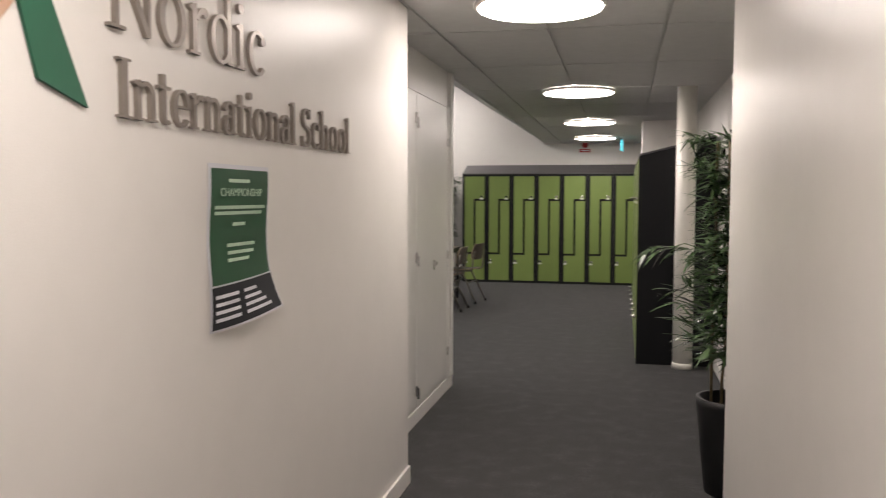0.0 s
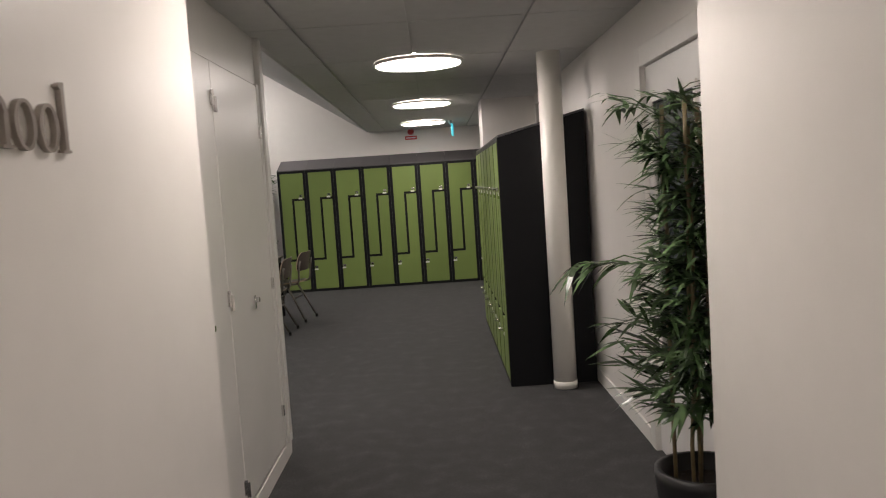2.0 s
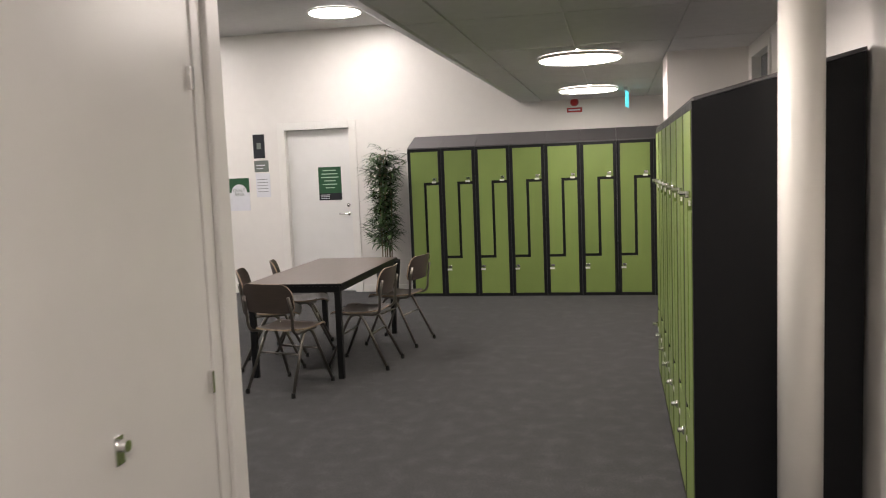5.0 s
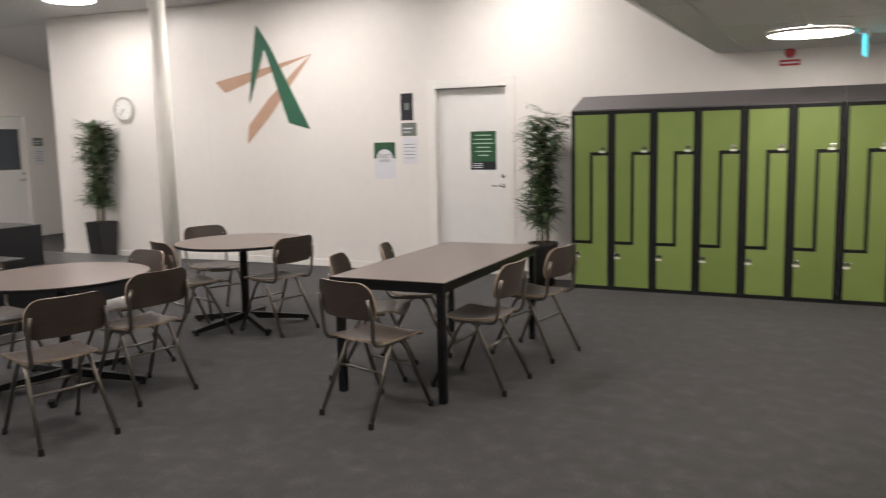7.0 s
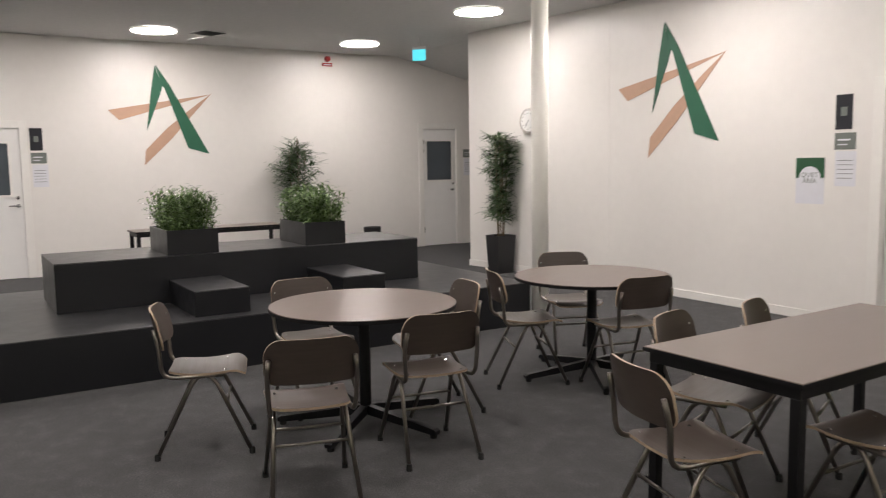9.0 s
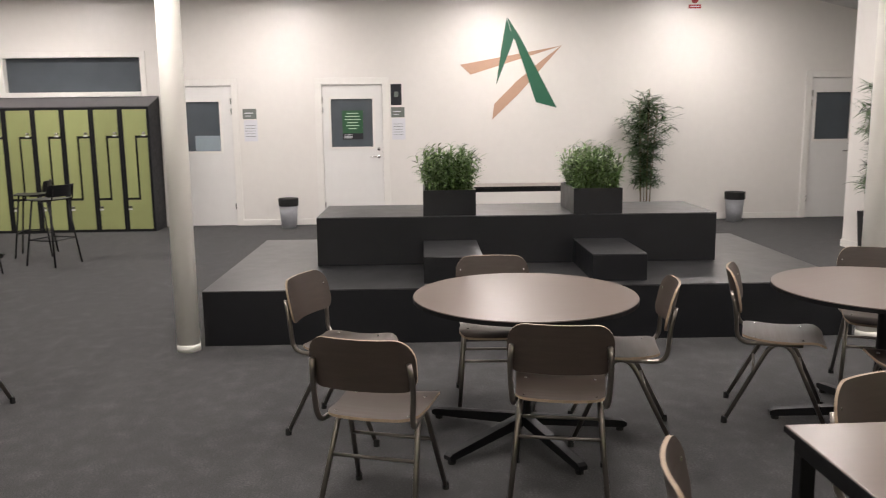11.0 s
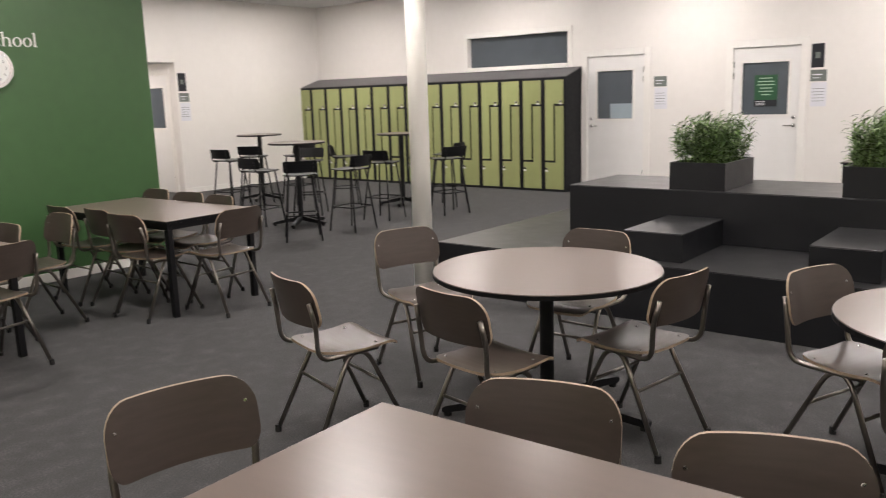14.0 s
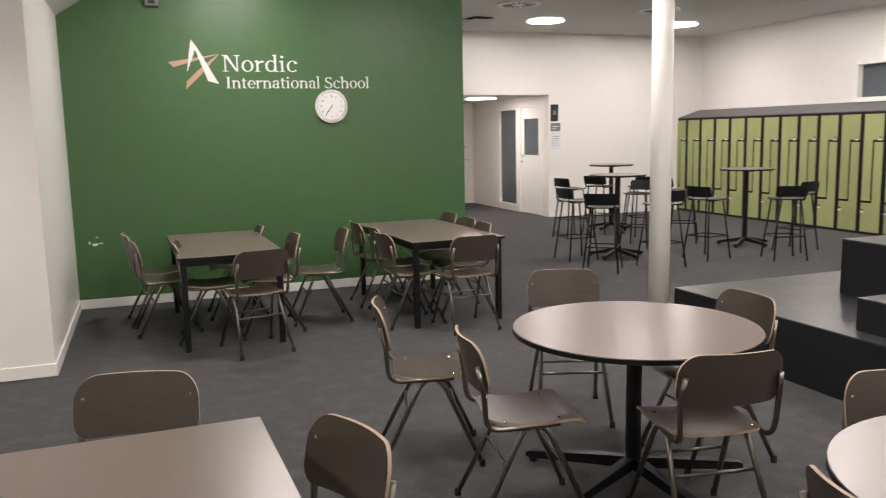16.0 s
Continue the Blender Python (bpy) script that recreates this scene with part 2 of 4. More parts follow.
structure("wall_niche_west", bm, PAINT, "white niche wall with a door and glass sidelight")
structure("wall_niche_east", boxed(NICHE[1], NICHE[1] + 0.15, -5.2, YS - 0.2, 0, 2.4), PAINT, "white niche side wall")
structure("wall_niche_back", boxed(NICHE[0] - 0.15, NICHE[1] + 0.15, -5.4, -5.2, 0, 2.4), PAINT, "white niche back wall")
structure("ceiling_niche", boxed(NICHE[0], NICHE[1], -5.2, YS - 0.2, 2.27, 2.4), CEIL, "white niche ceiling", "ceiling")
structure("wall_green", boxed(XG, XB, YG - 0.16, YG, 0, 3.45), GREENWALL, "green painted wall with white school lettering")
structure("wall_green_back", boxed(XG, -4.05, YS, YG - 0.16, 0, 3.45), PAINT, "white painted wall behind the green one")
structure("wall_block", boxed(XB, XC - 0.02, YP, YB, 0, 3.45), PAINT, "white painted block between corridor and niche")
structure("wall_letters", boxed(XB, XL, -3.0, YP, 0, 3.45), PAINT, "smooth white wall with raised metal lettering")
YE, XE = 3.80, 1.181            # end of the entry's other wall
structure("wall_entry_east", boxed(XE, 2.0, -3.0, YE, 0, 3.0), PAINT, "smooth white wall beside the entry")
structure("wall_entry_back", boxed(XL, XE, -3.2, -3.0, 0, 3.0), PAINT, "white wall closing the entry")
DR = (4.66, 5.63)
bm = wall_cells(bmesh.new(), "x", XR, XR + 0.2, YE, YN, 0, 3.0, [(*DR, 0, 2.02), (9.1, 9.75, 1.98, 2.24)])
structure("wall_east", bm, PAINT, "white painted corridor wall with a glazed door")

# ceilings
def low_ceiling():
    bm = boxed(XC, XR, -3.0, YN, LOW + 0.012, LOW + 0.1)
    y = -2.7
    while y < YN:
        for x0 in (-0.87, -0.27, 0.33, 0.93):
            a, b = max(x0 + 0.012, XL if y < YP - 0.3 else XC), min(x0 + 0.588, XR)
            if y + 0.588 < YN and b > a:
                box(bm, a, b, y + 0.006, min(y + 1.194, YN), LOW, LOW + 0.012)
        y += 1.2
    return bm
structure("ceiling_corridor", low_ceiling(), CEIL, "low grey-white tiled corridor ceiling", "ceiling")
bm = boxed(XW, SX0, YS, YN, HIGH, HIGH + 0.1)
structure("ceiling_hall", bm, CEIL, "high pale grey hall ceiling", "ceiling")
bm = prism(bmesh.new(), [(SX0, HIGH), (SX1, LOW), (SX1 + 0.03, LOW + 0.02), (SX1 + 0.03, LOW + 0.1), (SX0, HIGH + 0.1)], YN - YG, lambda u, v, d: (u, YG + d, v))
structure("ceiling_slope", bm, CEIL, "sloping pale grey ceiling between hall and corridor", "ceiling")
bm = prism(bmesh.new(), [(YN, HIGH), (17.0, 2.62), (17.0, 2.72), (YN, HIGH + 0.1)], -9.2 - XW, lambda u, v, d: (XW + d, u, v))
structure("ceiling_passage", bm, CEIL, "sloping ceiling of the side passage", "ceiling")

# baseboards
def baseboard(*a):
    return tagged(part("baseboard", boxed(*a, bevel=0.004), TRIM), "white painted baseboard along the wall", "baseboard", kind="structure")
T = 0.014
for y0, y1 in ((4.62 + 1.05, DC[0] - 0.08), (DC[1] + 0.08, DB[0] - 0.08), (DB[1] + 0.08, 17.0)):
    baseboard(XW, XW + T, y0, y1, 0, 0.09)
baseboard(-7.0, DA[0] - 0.08, YN - T, YN, 0, 0.09)
baseboard(DA[1] + 0.08, XR, YN - T, YN, 0, 0.09)
baseboard(XG, XB, YG, YG + T, 0, 0.09)
baseboard(XB - T, XB, YG + T, YB, 0, 0.09)
baseboard(XB - T, XC, YB, YB + T, 0, 0.09)
baseboard(XL, XL + T, -3.0, YP, 0, 0.09)
baseboard(XC, XC + T, YP, YB + T, 0, 0.09)
baseboard(XR - T, XR, YE, DR[0] - 0.08, 0, 0.09)
baseboard(XR - T, XR, DR[1] + 0.08, YN, 0, 0.09)
baseboard(XW, NICHE[0], YS, YS + T, 0, 0.09)
baseboard(-9.6 - T, -9.6, 13.5, 17.0, 0, 0.09)
bb = baseboard(-9.6 - T, -7.0, 13.5 - T, 13.5, 0, 0.09)
bb.matrix_world = Matrix.Translation((-9.6, 13.5, 0)) @ pose(0, 0, 0, 0, 0, 6.55) @ Matrix.Translation((9.6, -13.5, 0))

# ---- doors ----
def make_door(name, m, width, height, label, window=None, poster=False, handle_right=True, deep=0.0, hinges=True):
    """A door in a wall whose face is the plane y = 0 and which is seen from -y; x runs along the wall from 0 to width."""
    d = thing(name, m, label, "door", kind="structure")
    f = 0.07
    bm = bmesh.new()
    box(bm, -f, 0.03, -0.016, 0.10, 0, height + f, 0.004)
    box(bm, width - 0.03, width + f, -0.016, 0.10, 0, height + f, 0.004)
    box(bm, 0.03, width - 0.03, -0.016, 0.10, height - 0.03, height + f, 0.004)
    part("door_frame", bm, TRIM, d)
    y0 = 0.012 + deep
    x0, x1 = 0.034, width - 0.034
    bm = bmesh.new()
    if window:
        wx0, wx1, wz0, wz1 = window
        wall_cells(bm, "y", y0, y0 + 0.04, x0, x1, 0.006, height - 0.034, [(wx0, wx1, wz0, wz1)])
    else:
        box(bm, x0, x1, y0, y0 + 0.04, 0.006, height - 0.034, 0.003)
    leaf = part("door_leaf", bm, DOORW, d)
    if window:
        part("window_pane", boxed(wx0, wx1, y0 + 0.016, y0 + 0.024, wz0, wz1), PANE, leaf, "dark glass pane")
        bm = bmesh.new()
        for a in ((wx0 - 0.03, wx1 + 0.03, wz0 - 0.03, wz0), (wx0 - 0.03, wx1 + 0.03, wz1, wz1 + 0.03), (wx0 - 0.03, wx0, wz0, wz1), (wx1, wx1 + 0.03, wz0, wz1)):
            box(bm, a[0], a[1], y0 - 0.01, y0 + 0.012, a[2], a[3])
        part("window_bead", bm, TRIM, leaf)
    hx = x1 - 0.06 if handle_right else x0 + 0.06
    s = -1 if handle_right else 1
    bm = bmesh.new()
    bmesh.ops.create_cone(bm, cap_ends=True, segments=16, radius1=0.026, radius2=0.026, depth=0.01, matrix=pose(hx, y0 - 0.005, 1.02, 90))
    tube(bm, rounded([(hx, y0, 1.02), (hx, y0 - 0.05, 1.02), (hx + s * 0.12, y0 - 0.05, 1.02)], 0.02), 0.010)
    part("door_handle", bm, CHROME, leaf, "chrome lever handle", True)
    bm = bmesh.new()
    bmesh.ops.create_cone(bm, cap_ends=True, segments=16, radius1=0.024, radius2=0.024, depth=0.014, matrix=pose(hx, y0 - 0.006, 1.13, 90))
    part("lock_cylinder", bm, CHROME, leaf, "chrome lock", True)
    if hinges:
        ex = x0 if handle_right else x1
        for z in (0.25, height - 0.3, height - 0.45):
            part("hinge", boxed(ex - 0.012, ex + 0.012, y0 - 0.02, y0, z, z + 0.09, bevel=0.002), CHROME, d)
    if poster:
        px = (x0 + x1) / 2 if window else x0 + 0.56
        z0 = 1.28 if window else 1.2
        sheet = thing("door_poster", m @ pose(px, y0 - (0.0 if not window else -0.013), z0), "green and black printed notice taped to the door", "poster")
        part("sheet", boxed(-0.155, 0.155, -0.004, 0, 0.09, 0.43), PGREEN, sheet)
        part("footer", boxed(-0.155, 0.155, -0.004, 0, 0, 0.09), PDARK, sheet, "black lower band")
        for k in range(6):
            w = (0.09, 0.11, 0.12, 0.08, 0.1, 0.06)[k]
            part("text_bar", boxed(-w, w, -0.0055, -0.004, 0.38 - k * 0.045, 0.392 - k * 0.045), PLIGHT, sheet)
        for k in range(3):
            part("text_bar", boxed(-0.13, -0.01, -0.0055, -0.004, 0.02 + k * 0.022, 0.028 + k * 0.022), PAPER, sheet)
    return d

make_door("door_1", pose(XW, DD[0], 0, 0, 0, 90), DD[1] - DD[0], 2.12, "white hinged door with a dark glass pane", (0.2, 0.80, 1.13, 1.86), handle_right=False)
make_door("door_2", pose(XW, DC[0], 0, 0, 0, 90), DC[1] - DC[0], 2.12, "white door with dark glass and a green notice", (0.16, 0.78, 1.17, 1.88), poster=True)
make_door("door_3", pose(XW, DB[0], 0, 0, 0, 90), DB[1] - DB[0], 2.15, "white door with a dark glass pane in the passage", (0.11, 0.64, 1.2, 1.9))
make_door("door_4", pose(DA[0], YN, 0), DA[1] - DA[0], 2.15, "white door with a green notice set in a deep frame", None, poster=True, deep=0.05, hinges=False)
make_door("door_5", pose(NICHE[0], ED[0], 0, 0, 0, 90), ED[1] - ED[0], 2.1, "white niche door with a dark glass pane", (0.18, 0.80, 1.15, 1.85), handle_right=False)
make_door("door_6", pose(XR, DR[1], 0, 0, 0, -90), DR[1] - DR[0], 2.02, "pale corridor door with a tall dark glass pane", (0.17, 0.80, 0.5, 1.80), handle_right=False)

# added pale rectangle imitating the bright area in this pane, no real sheet
part("inner_sheet", boxed(0.42, 0.79, 0.018, 0.0245, 1.135, 1.36), PANEBRIGHT, bpy.data.objects["door_1"], "pale rectangle standing for brightness seen in the glass")

def side_glass():
    w = thing("window_2", pose(NICHE[0], -3.75, 0, 0, 0, 90), "tall frosted sidelight beside the niche door", "window", kind="structure")
    bm = bmesh.new()
    box(bm, 0, 0.04, -0.01, 0.1, 0.1, 2.08); box(bm, 0.86, 0.9, -0.01, 0.1, 0.1, 2.08)
    box(bm, 0.04, 0.86, -0.01, 0.1, 0.1, 0.14); box(bm, 0.04, 0.86, -0.01, 0.1, 2.04, 2.08)
    part("window_frame", bm, TRIM, w)
    part("pane", boxed(0.04, 0.86, 0.04, 0.05, 0.14, 2.04), PANE, w, "grey glass")
side_glass()

def high_window():
    a0, a1, z0, z1 = WIN
    w = thing("window_1", pose(XW, a0, 0, 0, 0, 90), "wide dark high window with a white frame", "window", kind="structure")
    L = a1 - a0
    bm = bmesh.new()
    box(bm, -0.05, 0.03, -0.018, 0.15, z0 - 0.05, z1 + 0.05, 0.003); box(bm, L - 0.03, L + 0.05, -0.018, 0.15, z0 - 0.05, z1 + 0.05, 0.003)
    box(bm, 0.03, L - 0.03, -0.018, 0.15, z1 - 0.03, z1 + 0.05, 0.003)
    part("window_frame", bm, TRIM, w)
    part("window_sill", boxed(0.03, L - 0.03, -0.06, 0.15, z0 - 0.05, z0 + 0.02, bevel=0.004), TRIM, w)
    part("pane", boxed(0.03, L - 0.03, 0.09, 0.1, z0 + 0.02, z1 - 0.03), PANE, w, "dark glass pane")
high_window()

def small_window():
    w = thing("window_3", pose(XR, 9.75, 0, 0, 0, -90), "small high window over the lockers", "window", kind="structure")
    bm = bmesh.new()
    box(bm, -0.03, 0.03, -0.012, 0.1, 1.95, 2.27); box(bm, 0.62, 0.68, -0.012, 0.1, 1.95, 2.27)
    box(bm, 0.03, 0.62, -0.012, 0.1, 2.21, 2.27); box(bm, 0.03, 0.62, -0.012, 0.1, 1.95, 2.01)
    part("window_frame", bm, TRIM, w)
    part("pane", boxed(0.03, 0.62, 0.05, 0.06, 2.01, 2.21), PANE, w, "grey pane")
small_window()

# ---- columns ----
def make_column(x, y, top, r):
    c = thing("column", pose(x, y, 0), "round cream-painted steel column from floor to ceiling", "column", "round columns")
    part("shaft", cyl(bmesh.new(), 0, 0, 0, top, r, seg=32), COLUMN, c, smooth=False)
    part("collar", cyl(bmesh.new(), 0, 0, 0, 0.05, r + 0.003, seg=32), COLUMN, c)
    for p in c.children:
        for f in p.data.polygons:
            f.use_smooth = abs(f.normal.z) < 0.5
make_column(1.228, 7.015, LOW, 0.080)
make_column(-5.60, 6.79, HIGH, 0.079)
make_column(-5.64, 11.64, HIGH, 0.079)

# ---- ceiling lamps ----
def make_lamp(mat, group):
    l = thing("ceiling_lamp", pose(0, 0, 0), "round flush white LED ceiling lamp, lit", "ceiling lamp", group)
    part("diffuser", cyl(bmesh.new(), 0, 0, -0.03, -0.004, 0.285, seg=40), mat, l, "glowing white diffuser")
    bm = bmesh.new()
    tube(bm, [Vector((0.295 * math.cos(a * math.pi / 20), 0.295 * math.sin(a * math.pi / 20), -0.014)) for a in range(41)], 0.013, 6)
    part("rim", bm, TRIM, l, "thin white rim", True)
    return l
lamps = [(0.34, 0.9), (0.34, 3.92), (0.35, 7.05), (0.33, 9.85), (0.31, 12.4)]
first = make_lamp(LITLOW, "corridor lamps")
first.matrix_world = pose(*lamps[0], LOW)
for x, y in lamps[1:]:
    copy_thing(first, pose(x, y, LOW))
hall = [(-11.1, 12.5), (-8.02, 12.6), (-5.1, 12.6), (-2.5, 12.75), (-11.15, 9.46), (-8.1, 9.55), (-5.1, 9.5), (-11.05, 6.38), (-8.1, 6.4), (-5.1, 6.4), (-2.9, 4.9), (-10.63, 0.14), (-8.08, 0.12), (-10.9, 3.25), (-7.9, 3.3), (-2.6, 8.6)]
first = make_lamp(LIT, "hall lamps")
first.matrix_world = pose(*hall[0], HIGH)
for x, y in hall[1:]:
    copy_thing(first, pose(x, y, HIGH))
first = make_lamp(LITLOW, "niche lamp")
first.matrix_world = pose(-8.1, -2.6, 2.27)

# ---- lockers ----
PITCH, LH, LD = 0.4175, 1.79, 0.50
def make_locker(mat, group):
    """Faces -y; x from 0 to PITCH, front at y = 0."""
    k = thing("locker", pose(0, 0, 0), "black two-person locker with interlocking green doors", "locker", group)
    W = PITCH - 0.002
    bm = bmesh.new()
    box(bm, 0.001, W, 0.012, LD, 0, LH)
    prism(bm, [(0.012, LH), (LD, LH), (LD, LH + 0.15)], W - 0.001, lambda u, v, d: (0.001 + d, u, v))
    part("carcass", bm, LOCKBLACK, k)
    bm = prism(bmesh.new(), [(0.004, LH + 0.001), (LD, LH + 0.152), (LD, LH + 0.165), (0.0, LH + 0.014)], W - 0.001, lambda u, v, d: (0.001 + d, u, v))
    part("sloped_top", bm, LOCKROOF, k, "dark grey sloping top")
    bm = bmesh.new()
    for a in ((0.001, 0.036, 0, LH), (W - 0.035, W, 0, LH)): box(bm, a[0], a[1], -0.004, 0.012, a[2], a[3])
    for a in ((0, 0.035), (LH - 0.03, LH)): box(bm, 0.036, W - 0.035, -0.004, 0.012, a[0], a[1])
    part("front_frame", bm, LOCKBLACK, k)
    L, R, M = 0.040, W - 0.039, 0.21
    g = 0.017
    up = [(L, 0.48 + g), (M - g, 0.48 + g), (M - g, 1.37 + g), (R, 1.37 + g), (R, LH - 0.034), (L, LH - 0.034)]
    lo = [(L, 0.039), (R, 0.039), (R, 1.37 - g), (M + g, 1.37 - g), (M + g, 0.48 - g), (L, 0.48 - g)]
    for nm, poly in (("upper_door", up), ("lower_door", lo)):
        dr = part(nm, prism(bmesh.new(), poly, 0.016, lambda u, v, d: (u, 0.010 - d, v)), mat, k)
        z, x = (1.44, R - 0.045) if nm == "upper_door" else (0.38, L + 0.03)
        bm = boxed(x - 0.022, x + 0.022, -0.022, -0.006, z - 0.03, z + 0.0, bevel=0.004)
        cyl_m = pose(x, -0.024, z - 0.012, 90)
        bmesh.ops.create_cone(bm, cap_ends=True, segments=12, radius1=0.012, radius2=0.012, depth=0.03, matrix=cyl_m)
        part("lock", bm, CHROME, dr, "small chrome lock")
        part("number_plate", boxed(x - 0.035, x + 0.02, -0.0085, -0.006, z - 0.062, z - 0.04), WHITEPLASTIC, dr)
    return k
first = make_locker(LOCKGREEN, "green lockers across the corridor end")
for i in range(7, -1, -1):
    m = pose(-1.89 + i * 0.412, 13.38, 0)
    c = copy_thing(first, m) if i else first
    if not i: c.matrix_world = m
    c.scale = (0.412 / PITCH, 0.82, 1)
first = make_locker(LOCKGREEN, "green lockers along the corridor")
for i in range(6, -1, -1):
    m = pose(0.86, 7.105 + (i + 1) * 0.398, 0, 0, 0, -90)
    c = copy_thing(first, m) if i else first
    if not i: c.matrix_world = m
    c.scale = (0.398 / PITCH, 1.22, 0.985)
structure("wall_pilaster", boxed(0.94, XR, 9.92, 10.45, 0, LOW), PAINT, "white painted wall projection beside the lockers")
first = make_locker(LOCKPALE, "olive lockers along the hall wall")
for i in range(14, -1, -1):
    m = pose(XW + LD + 0.005, -1.62 + i * 0.411, 0, 0, 0, 90)
    if i:
        c = copy_thing(first, m)
        c.scale = (0.411 / PITCH, 1, 1)
    else:
        first.matrix_world = m @ Matrix.Diagonal((0.411 / PITCH, 1, 1, 1))

# ---- cupboard in the corridor wall ----
def make_cupboard():
    c = thing("wall_cupboard", pose(XC, YP, 0, 0, 0, 90), "built-in pale grey cupboard with flush doors", "cupboard")
    W = YB - YP
    bm = bmesh.new()
    box(bm, 0.002, W - 0.02, 0.0, 0.018, 2.06, LOW)
    box(bm, W - 0.155, W - 0.1, -0.016, 0.018, 0.09, 2.06, 0.003)
    box(bm, W - 0.098, W - 0.02, -0.03, 0.018, 0.09, LOW, 0.006)
    box(bm, 0.002, W - 0.16, 0.002, 0.018, 0.0, 0.1)
    part("surround", bm, CUPBOARD, c)
    for x0, x1 in ((0.10, 1.010), (1.018, W - 0.165)):
        d = part("cupboard_door", boxed(x0, x1, -0.014, 0.016, 0.11, 2.05, bevel=0.002), CUPBOARD, c)
        lx = x0 + (0.58 if x0 < 1 else 0.46)
        bm = boxed(lx - 0.016, lx + 0.016, -0.018, -0.014, 0.925, 0.99, bevel=0.0015)
        bmesh.ops.create_cone(bm, cap_ends=True, segments=16, radius1=0.015, radius2=0.013, depth=0.022, matrix=pose(lx, -0.027, 0.968, 90))
        part("lock", bm, CHROME, d, "chrome lock")
        for z in (0.2, 1.03, 1.88):
            hx, dz = (x1 - 0.016, 0.012) if x0 < 1 else (x0 + 0.016, -0.012)
            bm = boxed(hx - 0.013, hx + 0.013, -0.019, -0.014, z + dz - 0.032, z + dz + 0.032, bevel=0.002)
            tube(bm, [Vector((hx, -0.022, z + dz - 0.034)), Vector((hx, -0.022, z + dz + 0.034))], 0.007, 8)
            part("hinge", bm, CHROME, d, "steel hinge")
    d = part("side_panel", boxed(0.002, 0.095, -0.012, 0.016, 0.11, 2.05, bevel=0.002), CUPBOARD, c)
    for z in (0.3, 1.0, 1.8):
        part("catch", boxed(W - 0.19, W - 0.175, -0.028, -0.012, z - 0.03, z + 0.03, bevel=0.002), CHROME, c)
make_cupboard()

# ---- furniture ----
def shell(bm, fn, thick, nu=10, nv=14, top=(0.4, 0.4), bottom=(0.3, 0.28)):
    """A bent sheet with rounded corners: u across, v along. top, bottom: how much of v and of u the corner takes."""
    def inset(v):
        for c, e, w in ((top[0], v - 1 + top[0], top[1]), (bottom[0], bottom[0] - v, bottom[1])):
            if e > 0:
                return 1 - w * (1 - math.sqrt(max(0.0, 1 - (e / c) ** 2)))
        return 1.0
    vs = [(1 - math.cos(math.pi * j / nv)) / 2 for j in range(nv + 1)]
    def sheet(t):
        return [[bm.verts.new(fn((i / nu * 2 - 1) * inset(v), v, t)) for i in range(nu + 1)] for v in vs]
    a, b = sheet(0), sheet(thick)
    for j in range(nv):
        for i in range(nu):
            bm.faces.new((a[j][i], a[j][i + 1], a[j + 1][i + 1], a[j + 1][i])).smooth = True
            bm.faces.new((b[j][i], b[j + 1][i], b[j + 1][i + 1], b[j][i + 1])).smooth = True
    loop = [(0, i) for i in range(nu)] + [(j, nu) for j in range(nv)] + [(nv, i) for i in range(nu, 0, -1)] + [(j, 0) for j in range(nv, 0, -1)]
    ra = [bm.verts.new(a[j][i].co) for j, i in loop]
    rb = [bm.verts.new(b[j][i].co) for j, i in loop]
    for k in range(len(loop)):
        n = (k + 1) % len(loop)
        f = bm.faces.new((ra[k], ra[n], rb[n], rb[k]))
        f.material_index = 1
    return bm

